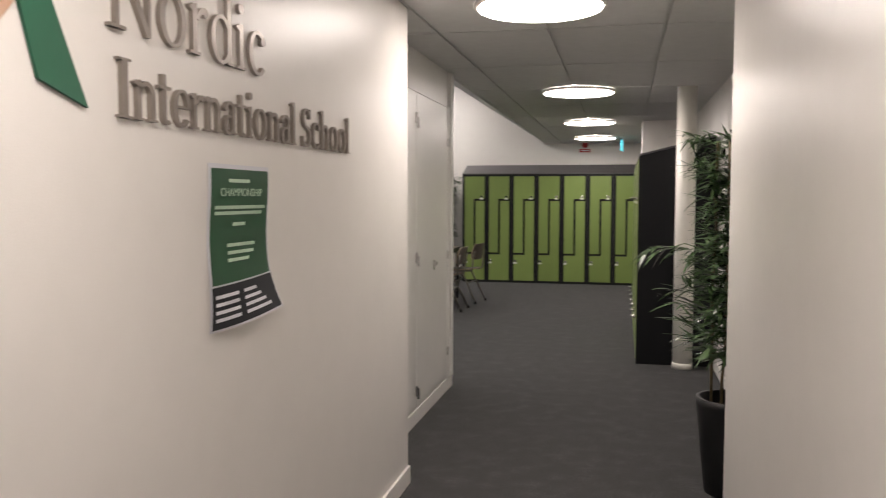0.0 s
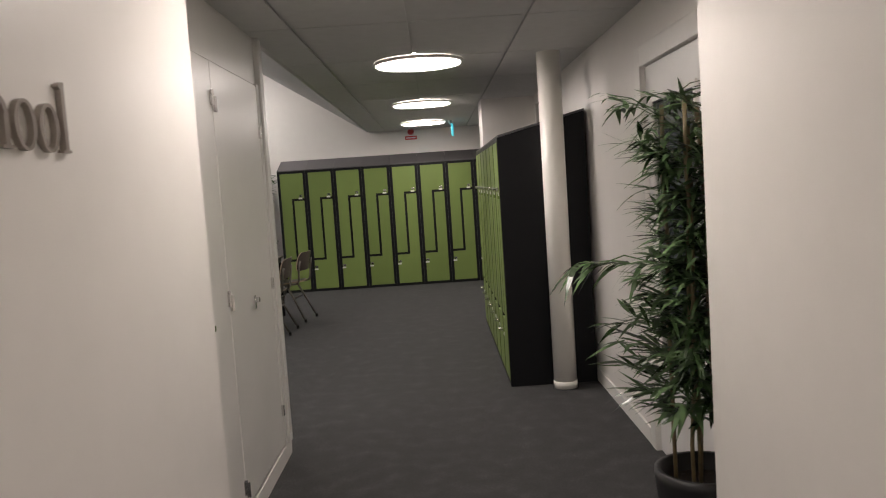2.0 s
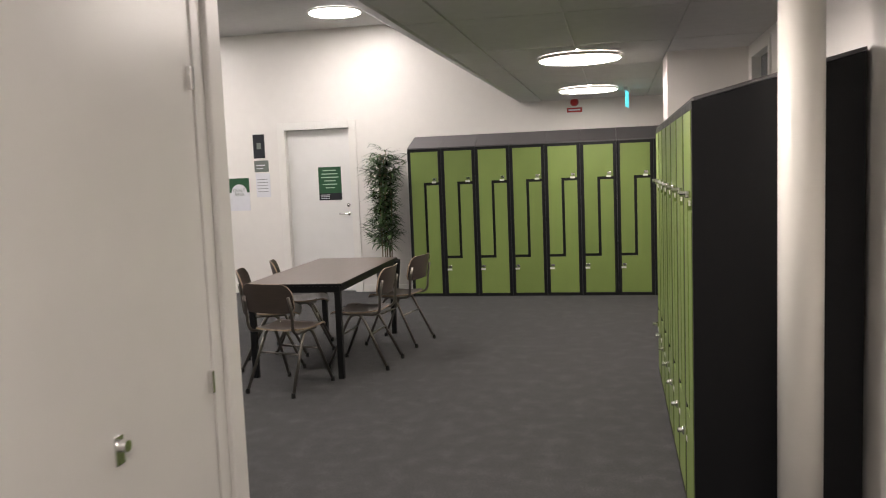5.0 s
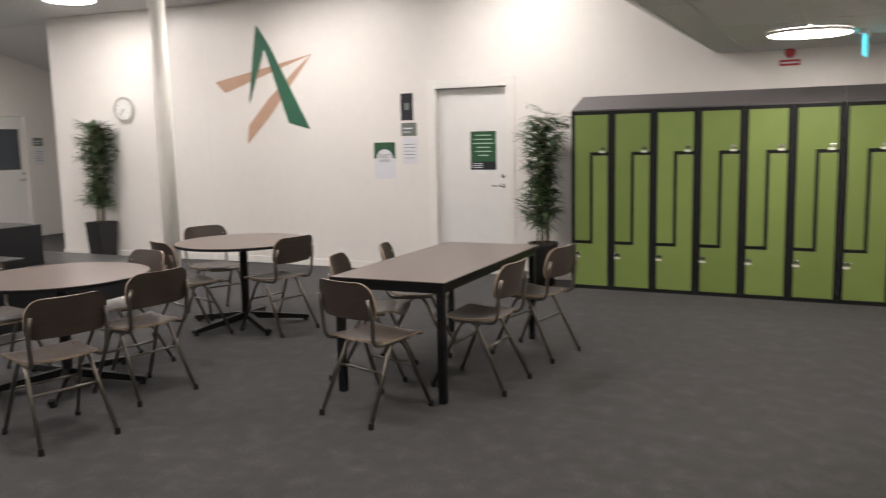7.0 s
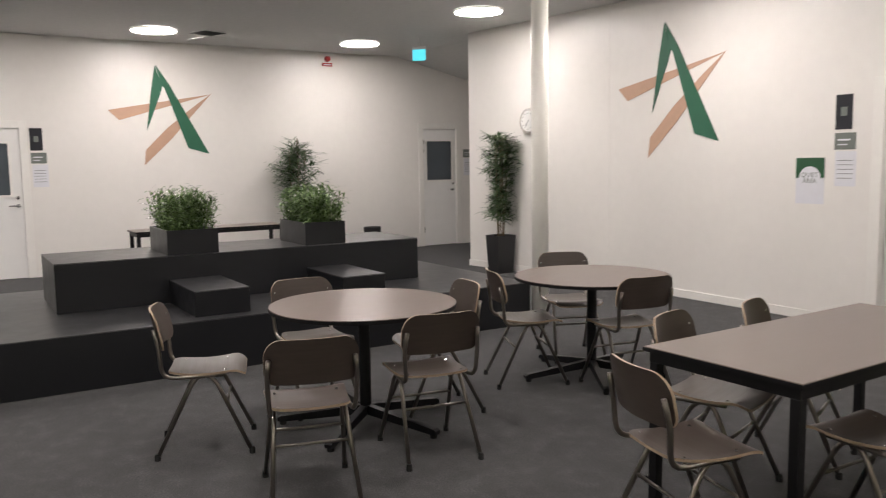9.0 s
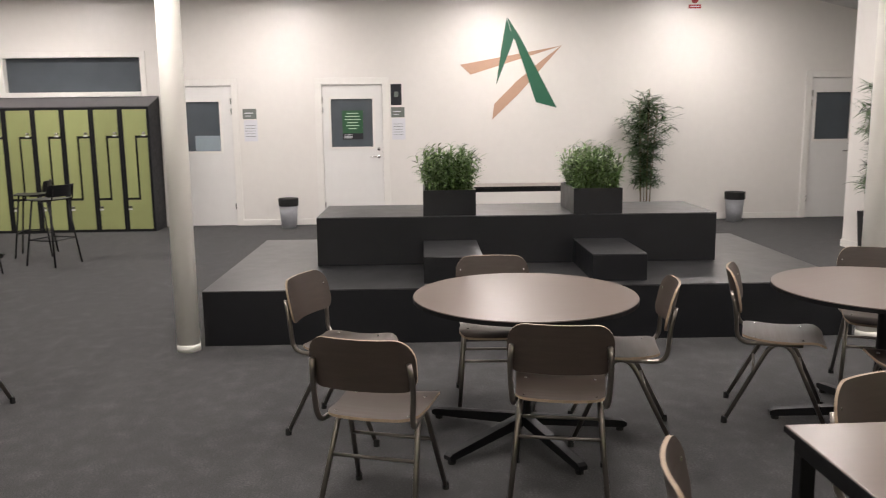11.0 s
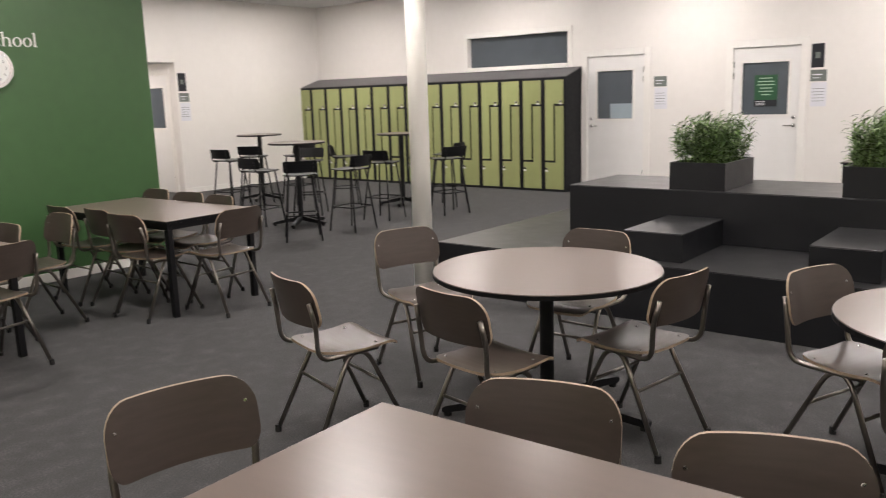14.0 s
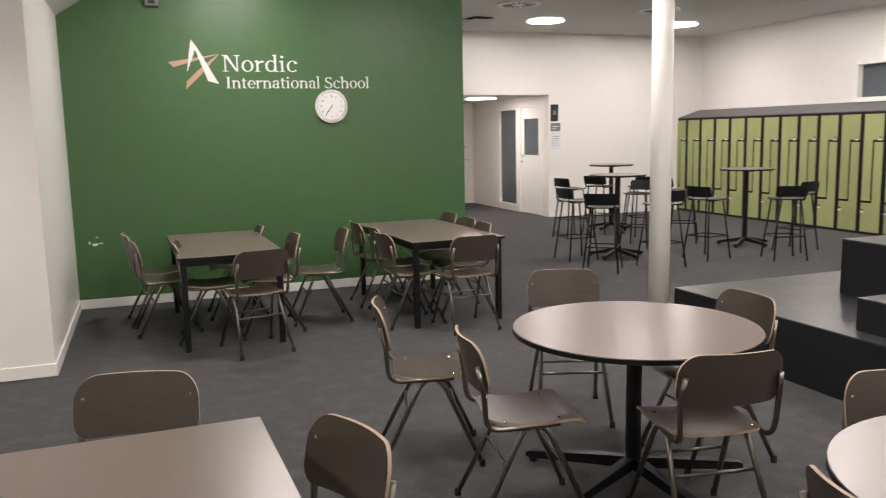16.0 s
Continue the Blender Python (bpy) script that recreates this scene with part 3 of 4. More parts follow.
def make_chair():
    """Faces +y, origin under the seat's middle."""
    c = thing("chair", pose(0, 0, 0), "brown laminate stacking chair on bent steel legs", "chair", "cafeteria chairs")
    seat = lambda u, v, t: (u * 0.20 * (0.9 + 0.1 * v), -0.19 + 0.40 * v, 0.462 - t - 0.018 * math.sin(math.pi * min(1, v * 1.1)) + 0.010 * u * u - (0.03 * ((v - 0.8) / 0.2) ** 2 if v > 0.8 else 0))
    part("seat", shell(bmesh.new(), seat, 0.012, top=(0.14, 0.25), bottom=(0.2, 0.3)), (LAMINATE, EDGE), c)
    back = lambda u, v, t: (u * 0.212, -0.232 + 0.045 * (u * u) - 0.045 * v - t, 0.585 + 0.212 * v)
    part("backrest", shell(bmesh.new(), back, 0.012, top=(0.42, 0.36), bottom=(0.3, 0.22)), (LAMINATE, EDGE), c)
    for s in (-1, 1):
        bm = tube(bmesh.new(), rounded([(s * 0.20, -0.26, 0.012), (s * 0.165, -0.05, 0.435), (s * 0.165, 0.04, 0.435), (s * 0.20, 0.23, 0.012)], 0.07), 0.0115)
        leg = part("leg_frame", bm, STEEL, c, "bent steel legs", True)
        for y in (-0.26, 0.23):
            part("foot", cyl(bmesh.new(), s * 0.2, y, 0.0, 0.035, 0.016, 0.014, 10), RUBBER, leg, "black rubber foot")
        bm = tube(bmesh.new(), rounded([(s * 0.165, 0.10, 0.437), (s * 0.190, -0.215, 0.437), (s * 0.202, -0.224, 0.60), (s * 0.192, -0.247, 0.705)], 0.065), 0.0115)
        part("back_post", bm, STEEL, c, "", True)
        for z in (0.64, 0.72):
            bm = bmesh.new()
            bmesh.ops.create_uvsphere(bm, u_segments=8, v_segments=4, radius=0.008, matrix=pose(s * 0.185, -0.205 - 0.045 * (z - 0.585) / 0.255, z) @ Matrix.Diagonal((1, 0.5, 1, 1)))
            part("screw", bm, CHROME, c)
    for sx, y in ((-0.15, -0.13), (0.15, -0.13), (-0.15, 0.10), (0.15, 0.10)):
        bm = bmesh.new()
        bmesh.ops.create_uvsphere(bm, u_segments=8, v_segments=4, radius=0.008, matrix=pose(sx, y, 0.452 + 0.006) @ Matrix.Diagonal((1, 1, 0.45, 1)))
        part("screw", bm, CHROME, c)
    for y, z in ((-0.128, 0.275), (0.108, 0.275)):
        bm = tube(bmesh.new(), [Vector((-0.178, y, z)), Vector((0.178, y, z))], 0.008, 8)
        part("stretcher", bm, STEEL, c, "", True)
    return c

CHAIRS = [
    # by the long table
    (-1.78, 9.29, -14), (-1.45, 10.0, 88), (-1.38, 10.82, 80), (-2.18, 9.945, -72), (-2.165, 10.56, -68),
    # by the first round table
    (-3.20, 8.28, 74), (-3.36, 9.03, 80), (-4.11, 8.06, -20), (-4.43, 8.84, -92), (-3.95, 9.42, 170),
    # by the second round table
    (-4.15, 10.33, -22), (-3.62, 10.75, 80), (-4.52, 11.06, -112),
    # along the green wall
    (-2.63, 5.82, 192), (-2.03, 4.90, 94), (-2.36, 5.32, 86), (-1.97, 4.46, 96), (-2.81, 5.24, -88), (-3.27, 5.05, -92), (-2.62, 4.48, -90),
    (-4.36, 5.82, 182), (-4.00, 4.55, 90), (-4.05, 5.04, 88), (-3.99, 5.49, 95), (-4.59, 4.24, -90), (-4.56, 4.80, -87), (-4.53, 5.26, -93),
]
first = make_chair()
for i in range(len(CHAIRS) - 1, -1, -1):
    x, y, a = CHAIRS[i]
    if i: copy_thing(first, pose(x, y, 0, 0, 0, a))
    else: first.matrix_world = pose(x, y, 0, 0, 0, a)

def make_long_table(m, w, l, label):
    t = thing("long_table", m, label, "table", "long tables")
    part("tabletop", boxed(-w / 2, w / 2, -l / 2, l / 2, 0.708, 0.73, bevel=0.003), TABLETOP, t)
    part("edge_band", boxed(-w / 2 - 0.002, w / 2 + 0.002, -l / 2 - 0.002, l / 2 + 0.002, 0.709, 0.7265), BLACKMETAL, t, "black edge")
    a, b = w / 2 - 0.02, l / 2 - 0.02
    bm = bmesh.new()
    box(bm, -a, a, -b, -b + 0.022, 0.66, 0.709); box(bm, -a, a, b - 0.022, b, 0.66, 0.709)
    box(bm, -a, -a + 0.022, -b + 0.022, b - 0.022, 0.66, 0.709); box(bm, a - 0.022, a, -b + 0.022, b - 0.022, 0.66, 0.709)
    part("under_frame", bm, BLACKMETAL, t)
    for sx in (-1, 1):
        for sy in (-1, 1):
            x, y = sx * (a - 0.022), sy * (b - 0.022)
            part("leg", boxed(x - 0.022, x + 0.022, y - 0.022, y + 0.022, 0, 0.66, bevel=0.003), BLACKMETAL, t)
make_long_table(pose(-1.845, 10.35, 0, 0, 0, 1.5), 0.77, 1.74, "brown laminate long table with black square legs")
make_long_table(pose(-2.48, 4.95, 0, 0, 0, 1), 0.80, 1.6, "brown laminate table by the green wall")
make_long_table(pose(-4.32, 4.93, 0, 0, 0, 2), 0.84, 1.65, "brown laminate table by the green wall")
make_long_table(pose(-10.4, 9.86, 0), 0.5, 1.95, "narrow black-legged table behind the platform")

def make_round_table(m, r, h, label, group, top=TABLETOP, spread=0.53, pole=0.035, thick=0.022, name="round_table"):
    t = thing(name, m, label, "table", group)
    part("tabletop", cyl(bmesh.new(), 0, 0, h - thick, h, r, seg=56), top, t)
    part("edge_band", cyl(bmesh.new(), 0, 0, h - thick - 0.001, h - 0.004, r + 0.003, seg=56), BLACKMETAL, t, "black edge")
    part("pedestal", cyl(bmesh.new(), 0, 0, 0.07, h - thick, pole, seg=24), BLACKMETAL, t)
    part("mounting_plate", boxed(-0.16, 0.16, -0.16, 0.16, h - thick - 0.012, h - thick - 0.001), BLACKMETAL, t)
    for k in range(5):
        a = 2 * math.pi * (k + 0.15) / 5
        d = Vector((math.cos(a), math.sin(a), 0))
        n = Vector((-d.y, d.x, 0))
        bm = bmesh.new()
        prism(bm, [(0.02, 0.06), (0.02, 0.115), (spread - 0.02, 0.055), (spread, 0.045), (spread, 0.025), (spread - 0.02, 0.02)], 0.045, lambda u, v, e: d * u + n * (e - 0.0225) + Vector((0, 0, v)))
        leg = part("foot_spoke", bm, BLACKMETAL, t)
        p = d * (spread - 0.03)
        part("glide", cyl(bmesh.new(), p.x, p.y, 0, 0.03, 0.02, seg=12), RUBBER, leg)
make_round_table(pose(-3.95, 8.95, 0, 0, 0, 12), 0.55, 0.73, "round brown laminate table on a black pedestal", "round tables")
make_round_table(pose(-3.99, 10.79, 0, 0, 0, 30), 0.55, 0.73, "round brown laminate table on a black pedestal", "round tables")
for x, y in ((-9.6, 3.08), (-7.52, 3.16), (-9.05, 0.55)):
    make_round_table(pose(x, y, 0, 0, 0, 20), 0.35, 1.05, "tall round bar table on a black pedestal", "bar tables", TABLETOP, 0.36, 0.035, 0.022, "bar_table")

def make_stool():
    s = thing("bar_stool", pose(0, 0, 0), "black bar stool with a low back", "stool", "bar stools")
    seat = lambda u, v, t: (u * 0.19, -0.17 + 0.36 * v, 0.745 - t + 0.01 * u * u - 0.012 * math.sin(math.pi * v))
    part("seat", shell(bmesh.new(), seat, 0.012, 8, 10), (PLATFORM, BLACKMETAL), s, "black seat")
    back = lambda u, v, t: (u * 0.19, -0.19 + 0.05 * u * u - 0.03 * v - t, 0.775 + 0.13 * v)
    part("backrest", shell(bmesh.new(), back, 0.012, 8, 10, (0.15, 0.1), (0.15, 0.1)), (BLACKMETAL, BLACKMETAL), s)
    for sx in (-1, 1):
        part("back_post", tube(bmesh.new(), rounded([(sx * 0.15, 0.0, 0.728), (sx * 0.15, -0.185, 0.728), (sx * 0.15, -0.20, 0.88)], 0.05), 0.009, 6), BLACKMETAL, s)
        for sy in (-1, 1):
            part("leg", tube(bmesh.new(), [Vector((sx * 0.2, sy * 0.2, 0)), Vector((sx * 0.13, sy * 0.12, 0.73))], 0.0105, 7), BLACKMETAL, s, "", True)
    q = [Vector((x * 0.172, y * 0.17, 0.29)) for x, y in ((-1, -1), (1, -1), (1, 1), (-1, 1))]
    for k in range(4):
        part("footrest", tube(bmesh.new(), [q[k], q[(k + 1) % 4]], 0.008, 6), BLACKMETAL, s)
    return s
STOOLS = [(-7.95, 1.2, 95), (-6.96, 3.1, 90), (-8.6, 0.95, 120), (-6.80, 4.00, 141), (-8.25, 2.55, -55), (-9.0, 1.5, 172), (-7.56, 4.05, 184), (-8.42, 3.78, 100), (-9.05, 2.45, 50), (-9.2, 4.25, 160), (-9.85, 3.75, 195)]
first = make_stool()
for i in range(len(STOOLS) - 1, -1, -1):
    x, y, a = STOOLS[i]
    if i: copy_thing(first, pose(x, y, 0, 0, 0, a))
    else: first.matrix_world = pose(x, y, 0, 0, 0, a)

# ---- seating platform ----
def make_platform():
    p = thing("seating_platform", pose(0, 0, 0), "black stepped seating platform with two levels", "platform")
    def level(name, x0, x1, y0, y1, z0, z1):
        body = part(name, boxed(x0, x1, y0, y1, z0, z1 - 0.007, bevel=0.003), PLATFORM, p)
        # thin top in a lighter grey than the black sides
        part("top_board", boxed(x0 - 0.001, x1 + 0.001, y0 - 0.001, y1 + 0.001, z1 - 0.006, z1, bevel=0.002), DECK, body, "dark grey top")
    level("lower_deck", -8.1, -5.68, 6.88, 11.55, 0, 0.40)
    level("upper_bench", -7.5, -6.6, 7.58, 10.86, 0.402, 0.80)
    for y0, y1 in ((8.45, 8.88), (9.68, 10.08)):
        level("step_block", -6.596, -5.82, y0, y1, 0.402, 0.60)
make_platform()

def blade(bm, base, d, length, width, droop, n=4, up=Vector((0, 0, 1))):
    side = d.cross(up)
    side = side.normalized() if side.length > 1e-4 else Vector((1, 0, 0))
    prev = None
    for i in range(n + 1):
        t = i / n
        p = base + d * (length * t) - Vector((0, 0, droop * length * t * t))
        w = width * math.sin(math.pi * (0.08 + 0.92 * t) ** 0.75) * 0.5
        if i == n:
            tip = bm.verts.new(p)
            bm.faces.new((*prev, tip))
        else:
            cur = (bm.verts.new(p - side * w), bm.verts.new(p + side * w + Vector((0, 0, w * 0.3))))
            if prev: bm.faces.new((prev[0], prev[1], cur[1], cur[0]))
            prev = cur
    return bm

def make_planter(x0, x1, y0, y1, z0, z1, seed):
    rnd = random.Random(seed)
    p = thing("planter_box", pose((x0 + x1) / 2, (y0 + y1) / 2, z0), "black box planter with bushy artificial ferns", "planter")
    hx, hy, h = (x1 - x0) / 2, (y1 - y0) / 2, z1 - z0
    bm = bmesh.new()
    t = 0.018
    box(bm, -hx, hx, -hy, -hy + t, 0, h); box(bm, -hx, hx, hy - t, hy, 0, h)
    box(bm, -hx, -hx + t, -hy + t, hy - t, 0, h); box(bm, hx - t, hx, -hy + t, hy - t, 0, h)
    part("box", bm, PLATFORM, p)
    part("soil", boxed(-hx + t, hx - t, -hy + t, hy - t, h - 0.08, h - 0.05), SOIL, p)
    bm = bmesh.new()
    for k in range(230):
        b = Vector((rnd.uniform(-hx + 0.04, hx - 0.04), rnd.uniform(-hy + 0.04, hy - 0.04), h - 0.06))
        out = Vector((b.x / hx * 0.16 + rnd.uniform(-0.22, 0.22), b.y / hy * 0.16 + rnd.uniform(-0.22, 0.22), 1)).normalized()
        L = rnd.uniform(0.14, 0.43) * (1.0 - 0.25 * max(abs(b.x) / hx, abs(b.y) / hy) ** 3)
        tube(bm, [b, b + out * L], 0.0022, 3)
        for q in range(12):
            f = 0.4 + 0.6 * q / 11
            pt = b + out * (L * f)
            ang = q * 2.4 + rnd.uniform(-0.3, 0.3)
            d = (out * (0.25 + 0.5 * f) + Vector((math.cos(ang), math.sin(ang), rnd.uniform(-0.1, 0.35))) * 0.8).normalized()
            blade(bm, pt, d, rnd.uniform(0.07, 0.12), rnd.uniform(0.013, 0.023), rnd.uniform(0.2, 0.8), 3)
    tagged(part("foliage", bm, FERN, p, "bright green feathery leaves"), kind="stuff")
make_planter(-7.25, -6.605, 8.45, 8.88, 0.802, 1.01, 3)
make_planter(-7.25, -6.605, 9.68, 10.08, 0.802, 1.01, 4)

def make_bamboo(x, y, height, spread, pot_r, pot_h, leaves, seed, round_pot=True, leaf=0.15, lean=None, slim=1.0):
    rnd = random.Random(seed)
    p = thing("bamboo_plant", pose(x, y, 0), "tall artificial bamboo plant in a black pot", "plant", "bamboo plants")
    if round_pot:
        bm = bmesh.new()
        prof = [(pot_r * 0.72, 0), (pot_r * 0.98, pot_h * 0.9), (pot_r, pot_h - 0.03), (pot_r, pot_h), (pot_r - 0.02, pot_h), (pot_r - 0.025, pot_h - 0.08)]
        rings = [[bm.verts.new((r * math.cos(a * math.pi / 16), r * math.sin(a * math.pi / 16), z)) for a in range(32)] for r, z in prof]
        bm.faces.new(rings[0])
        for a, b in zip(rings, rings[1:]):
            for k in range(32):
                bm.faces.new((a[k], a[(k + 1) % 32], b[(k + 1) % 32], b[k]))
        part("pot", bm, POT, p, "", True)
        part("soil", cyl(bmesh.new(), 0, 0, pot_h - 0.09, pot_h - 0.06, pot_r - 0.022, seg=24), SOIL, p)
    else:
        bm = bmesh.new()
        prof = [(pot_r * 0.8, 0), (pot_r, pot_h), (pot_r - 0.02, pot_h), (pot_r - 0.02, pot_h - 0.08)]
        rings = [[bm.verts.new((sx * r, sy * r, z)) for sx, sy in ((-1, -1), (1, -1), (1, 1), (-1, 1))] for r, z in prof]
        bm.faces.new(rings[0])
        for a, b in zip(rings, rings[1:]):
            for k in range(4):
                bm.faces.new((a[k], a[(k + 1) % 4], b[(k + 1) % 4], b[k]))
        part("pot", bm, POT, p)
        part("soil", boxed(-pot_r + 0.024, pot_r - 0.024, -pot_r + 0.024, pot_r - 0.024, pot_h - 0.09, pot_h - 0.06), SOIL, p)
    canes = []
    for k in range(7):
        a = k * 0.9 + rnd.uniform(-0.3, 0.3)
        r0, r1 = pot_r * rnd.uniform(0.1, 0.55), spread * rnd.uniform(0.1, 0.5)
        top = height * rnd.uniform(0.82, 0.98)
        pts = [Vector((math.cos(a) * (r0 + (r1 - r0) * t) + rnd.uniform(-0.008, 0.008), math.sin(a) * (r0 + (r1 - r0) * t), pot_h - 0.1 + (top - pot_h + 0.1) * t)) for t in [i / 6 for i in range(7)]]
        canes.append(pts)
        part("cane", tube(bmesh.new(), pts, 0.006 + 0.003 * rnd.random(), 6), CANE, p, "", True)
    bm = bmesh.new()
    made = 0
    while made < leaves:
        pts = rnd.choice(canes)
        t = rnd.uniform(0.14, 1.0) ** 0.8
        f = t * 6
        i = min(5, int(f))
        b = pts[i].lerp(pts[i + 1], f - i)
        a = rnd.uniform(0, 6.283)
        reach = spread * rnd.uniform(0.2, 0.95) * (0.7 + 0.4 * math.sin(t * 9 + seed))
        tipdir = Vector((math.cos(a), math.sin(a), rnd.uniform(0.0, 0.7)))
        e = b + tipdir * reach
        tube(bm, [b, b.lerp(e, 0.6) + Vector((0, 0, 0.02)), e], 0.0018, 3)
        for q in range(7):
            g = 0.35 + 0.65 * q / 6
            o = b.lerp(e, g)
            aa = a + rnd.uniform(-1.1, 1.1)
            d = Vector((math.cos(aa), math.sin(aa), rnd.uniform(-0.15, 0.6))).normalized()
            blade(bm, o, d, leaf * rnd.uniform(0.7, 1.25), leaf * slim * rnd.uniform(0.12, 0.165), rnd.uniform(-0.1, 0.6))
            made += 1
    if lean:
        # one low branch that hangs out into the corridor
        b = Vector((0, 0, 1.12))
        e = Vector(lean)
        tube(bm, [b, b.lerp(e, 0.6) + Vector((0, 0, 0.06)), e], 0.003, 4)
        for q in range(26):
            o = b.lerp(e, 0.35 + 0.65 * q / 25) + Vector((0, 0, 0.03))
            aa = math.atan2(lean[1], lean[0]) + rnd.uniform(-1.2, 1.2)
            blade(bm, o, Vector((math.cos(aa), math.sin(aa), rnd.uniform(-0.3, 0.4))).normalized(), leaf * rnd.uniform(0.8, 1.3), leaf * slim * 0.17, rnd.uniform(0.2, 0.8))
    tagged(part("foliage", bm, LEAF, p, "narrow dark green leaves"), kind="stuff")
make_bamboo(1.25, 4.12, 1.80, 0.215, 0.165, 0.46, 2700, 11, leaf=0.125, lean=(-0.38, 0.06, 1.14), slim=0.98)
make_bamboo(-2.22, 13.45, 1.85, 0.24, 0.16, 0.45, 2200, 12)
make_bamboo(-8.70, 13.40, 1.95, 0.22, 0.15, 0.52, 2200, 13, round_pot=False)
make_bamboo(-11.95, 11.75, 2.0, 0.34, 0.24, 0.3, 3000, 14)
make_bamboo(-7.95, -3.7, 1.7, 0.24, 0.16, 0.4, 500, 15)

# ---- wall logos and lettering ----
def star(name, to3, s, label, green, copper):
    """The star-like emblem; u, v in metres from its middle."""
    st = thing(name, Matrix(), label, "wall logo")
    bars = [[(-0.815, 0.06), (-0.66, -0.085), (0.735, 0.325)], [(0.735, 0.335), (0.33, -0.10), (0.08, -0.37), (-0.33, -0.75), (-0.30, -0.52), (0.04, -0.19), (0.42, 0.11)]]
    legs = [[(-0.10, 0.74), (-0.02, 0.44), (0.02, 0.40), (0.34, -0.50), (0.66, -0.585), (0.09, 0.46)], [(-0.11, 0.73), (-0.01, 0.42), (-0.05, 0.30), (-0.27, -0.24), (-0.19, 0.30)]]
    for nm, polys, mat, dep in (("copper_bar", bars, copper, 0.004), ("green_leg", legs, green, 0.007)):
        for poly in polys:
            bm = prism(bmesh.new(), [(u * s, v * s) for u, v in poly], dep, to3)
            part(nm, bm, mat, st)
    return st
star("wall_emblem", lambda u, v, d: (-6.03 + u, YN - 0.002 - d, 2.30 + v), 1.0, "green and copper star emblem on the white wall", LOGOGREEN, LOGOCOPPER)
star("wall_emblem", lambda u, v, d: (XW + 0.002 + d, 9.82 + u * 0.98, 2.30 + v), 1.0, "green and copper star emblem on the white wall", LOGOGREEN, LOGOCOPPER)
star("wall_emblem", lambda u, v, d: (-2.45 - u * 0.315, YG + 0.002 + d, 2.325 + v * 0.32), 1.0, "white and copper star emblem on the green wall", LOGOWHITE, LOGOCOPPER)
star("wall_emblem", lambda u, v, d: (XL + 0.002 + d, 1.22 + u * 0.42, 1.84 + v * 0.44), 1.0, "green and copper star emblem on the entry wall", LOGOGREEN, LOGOCOPPER)

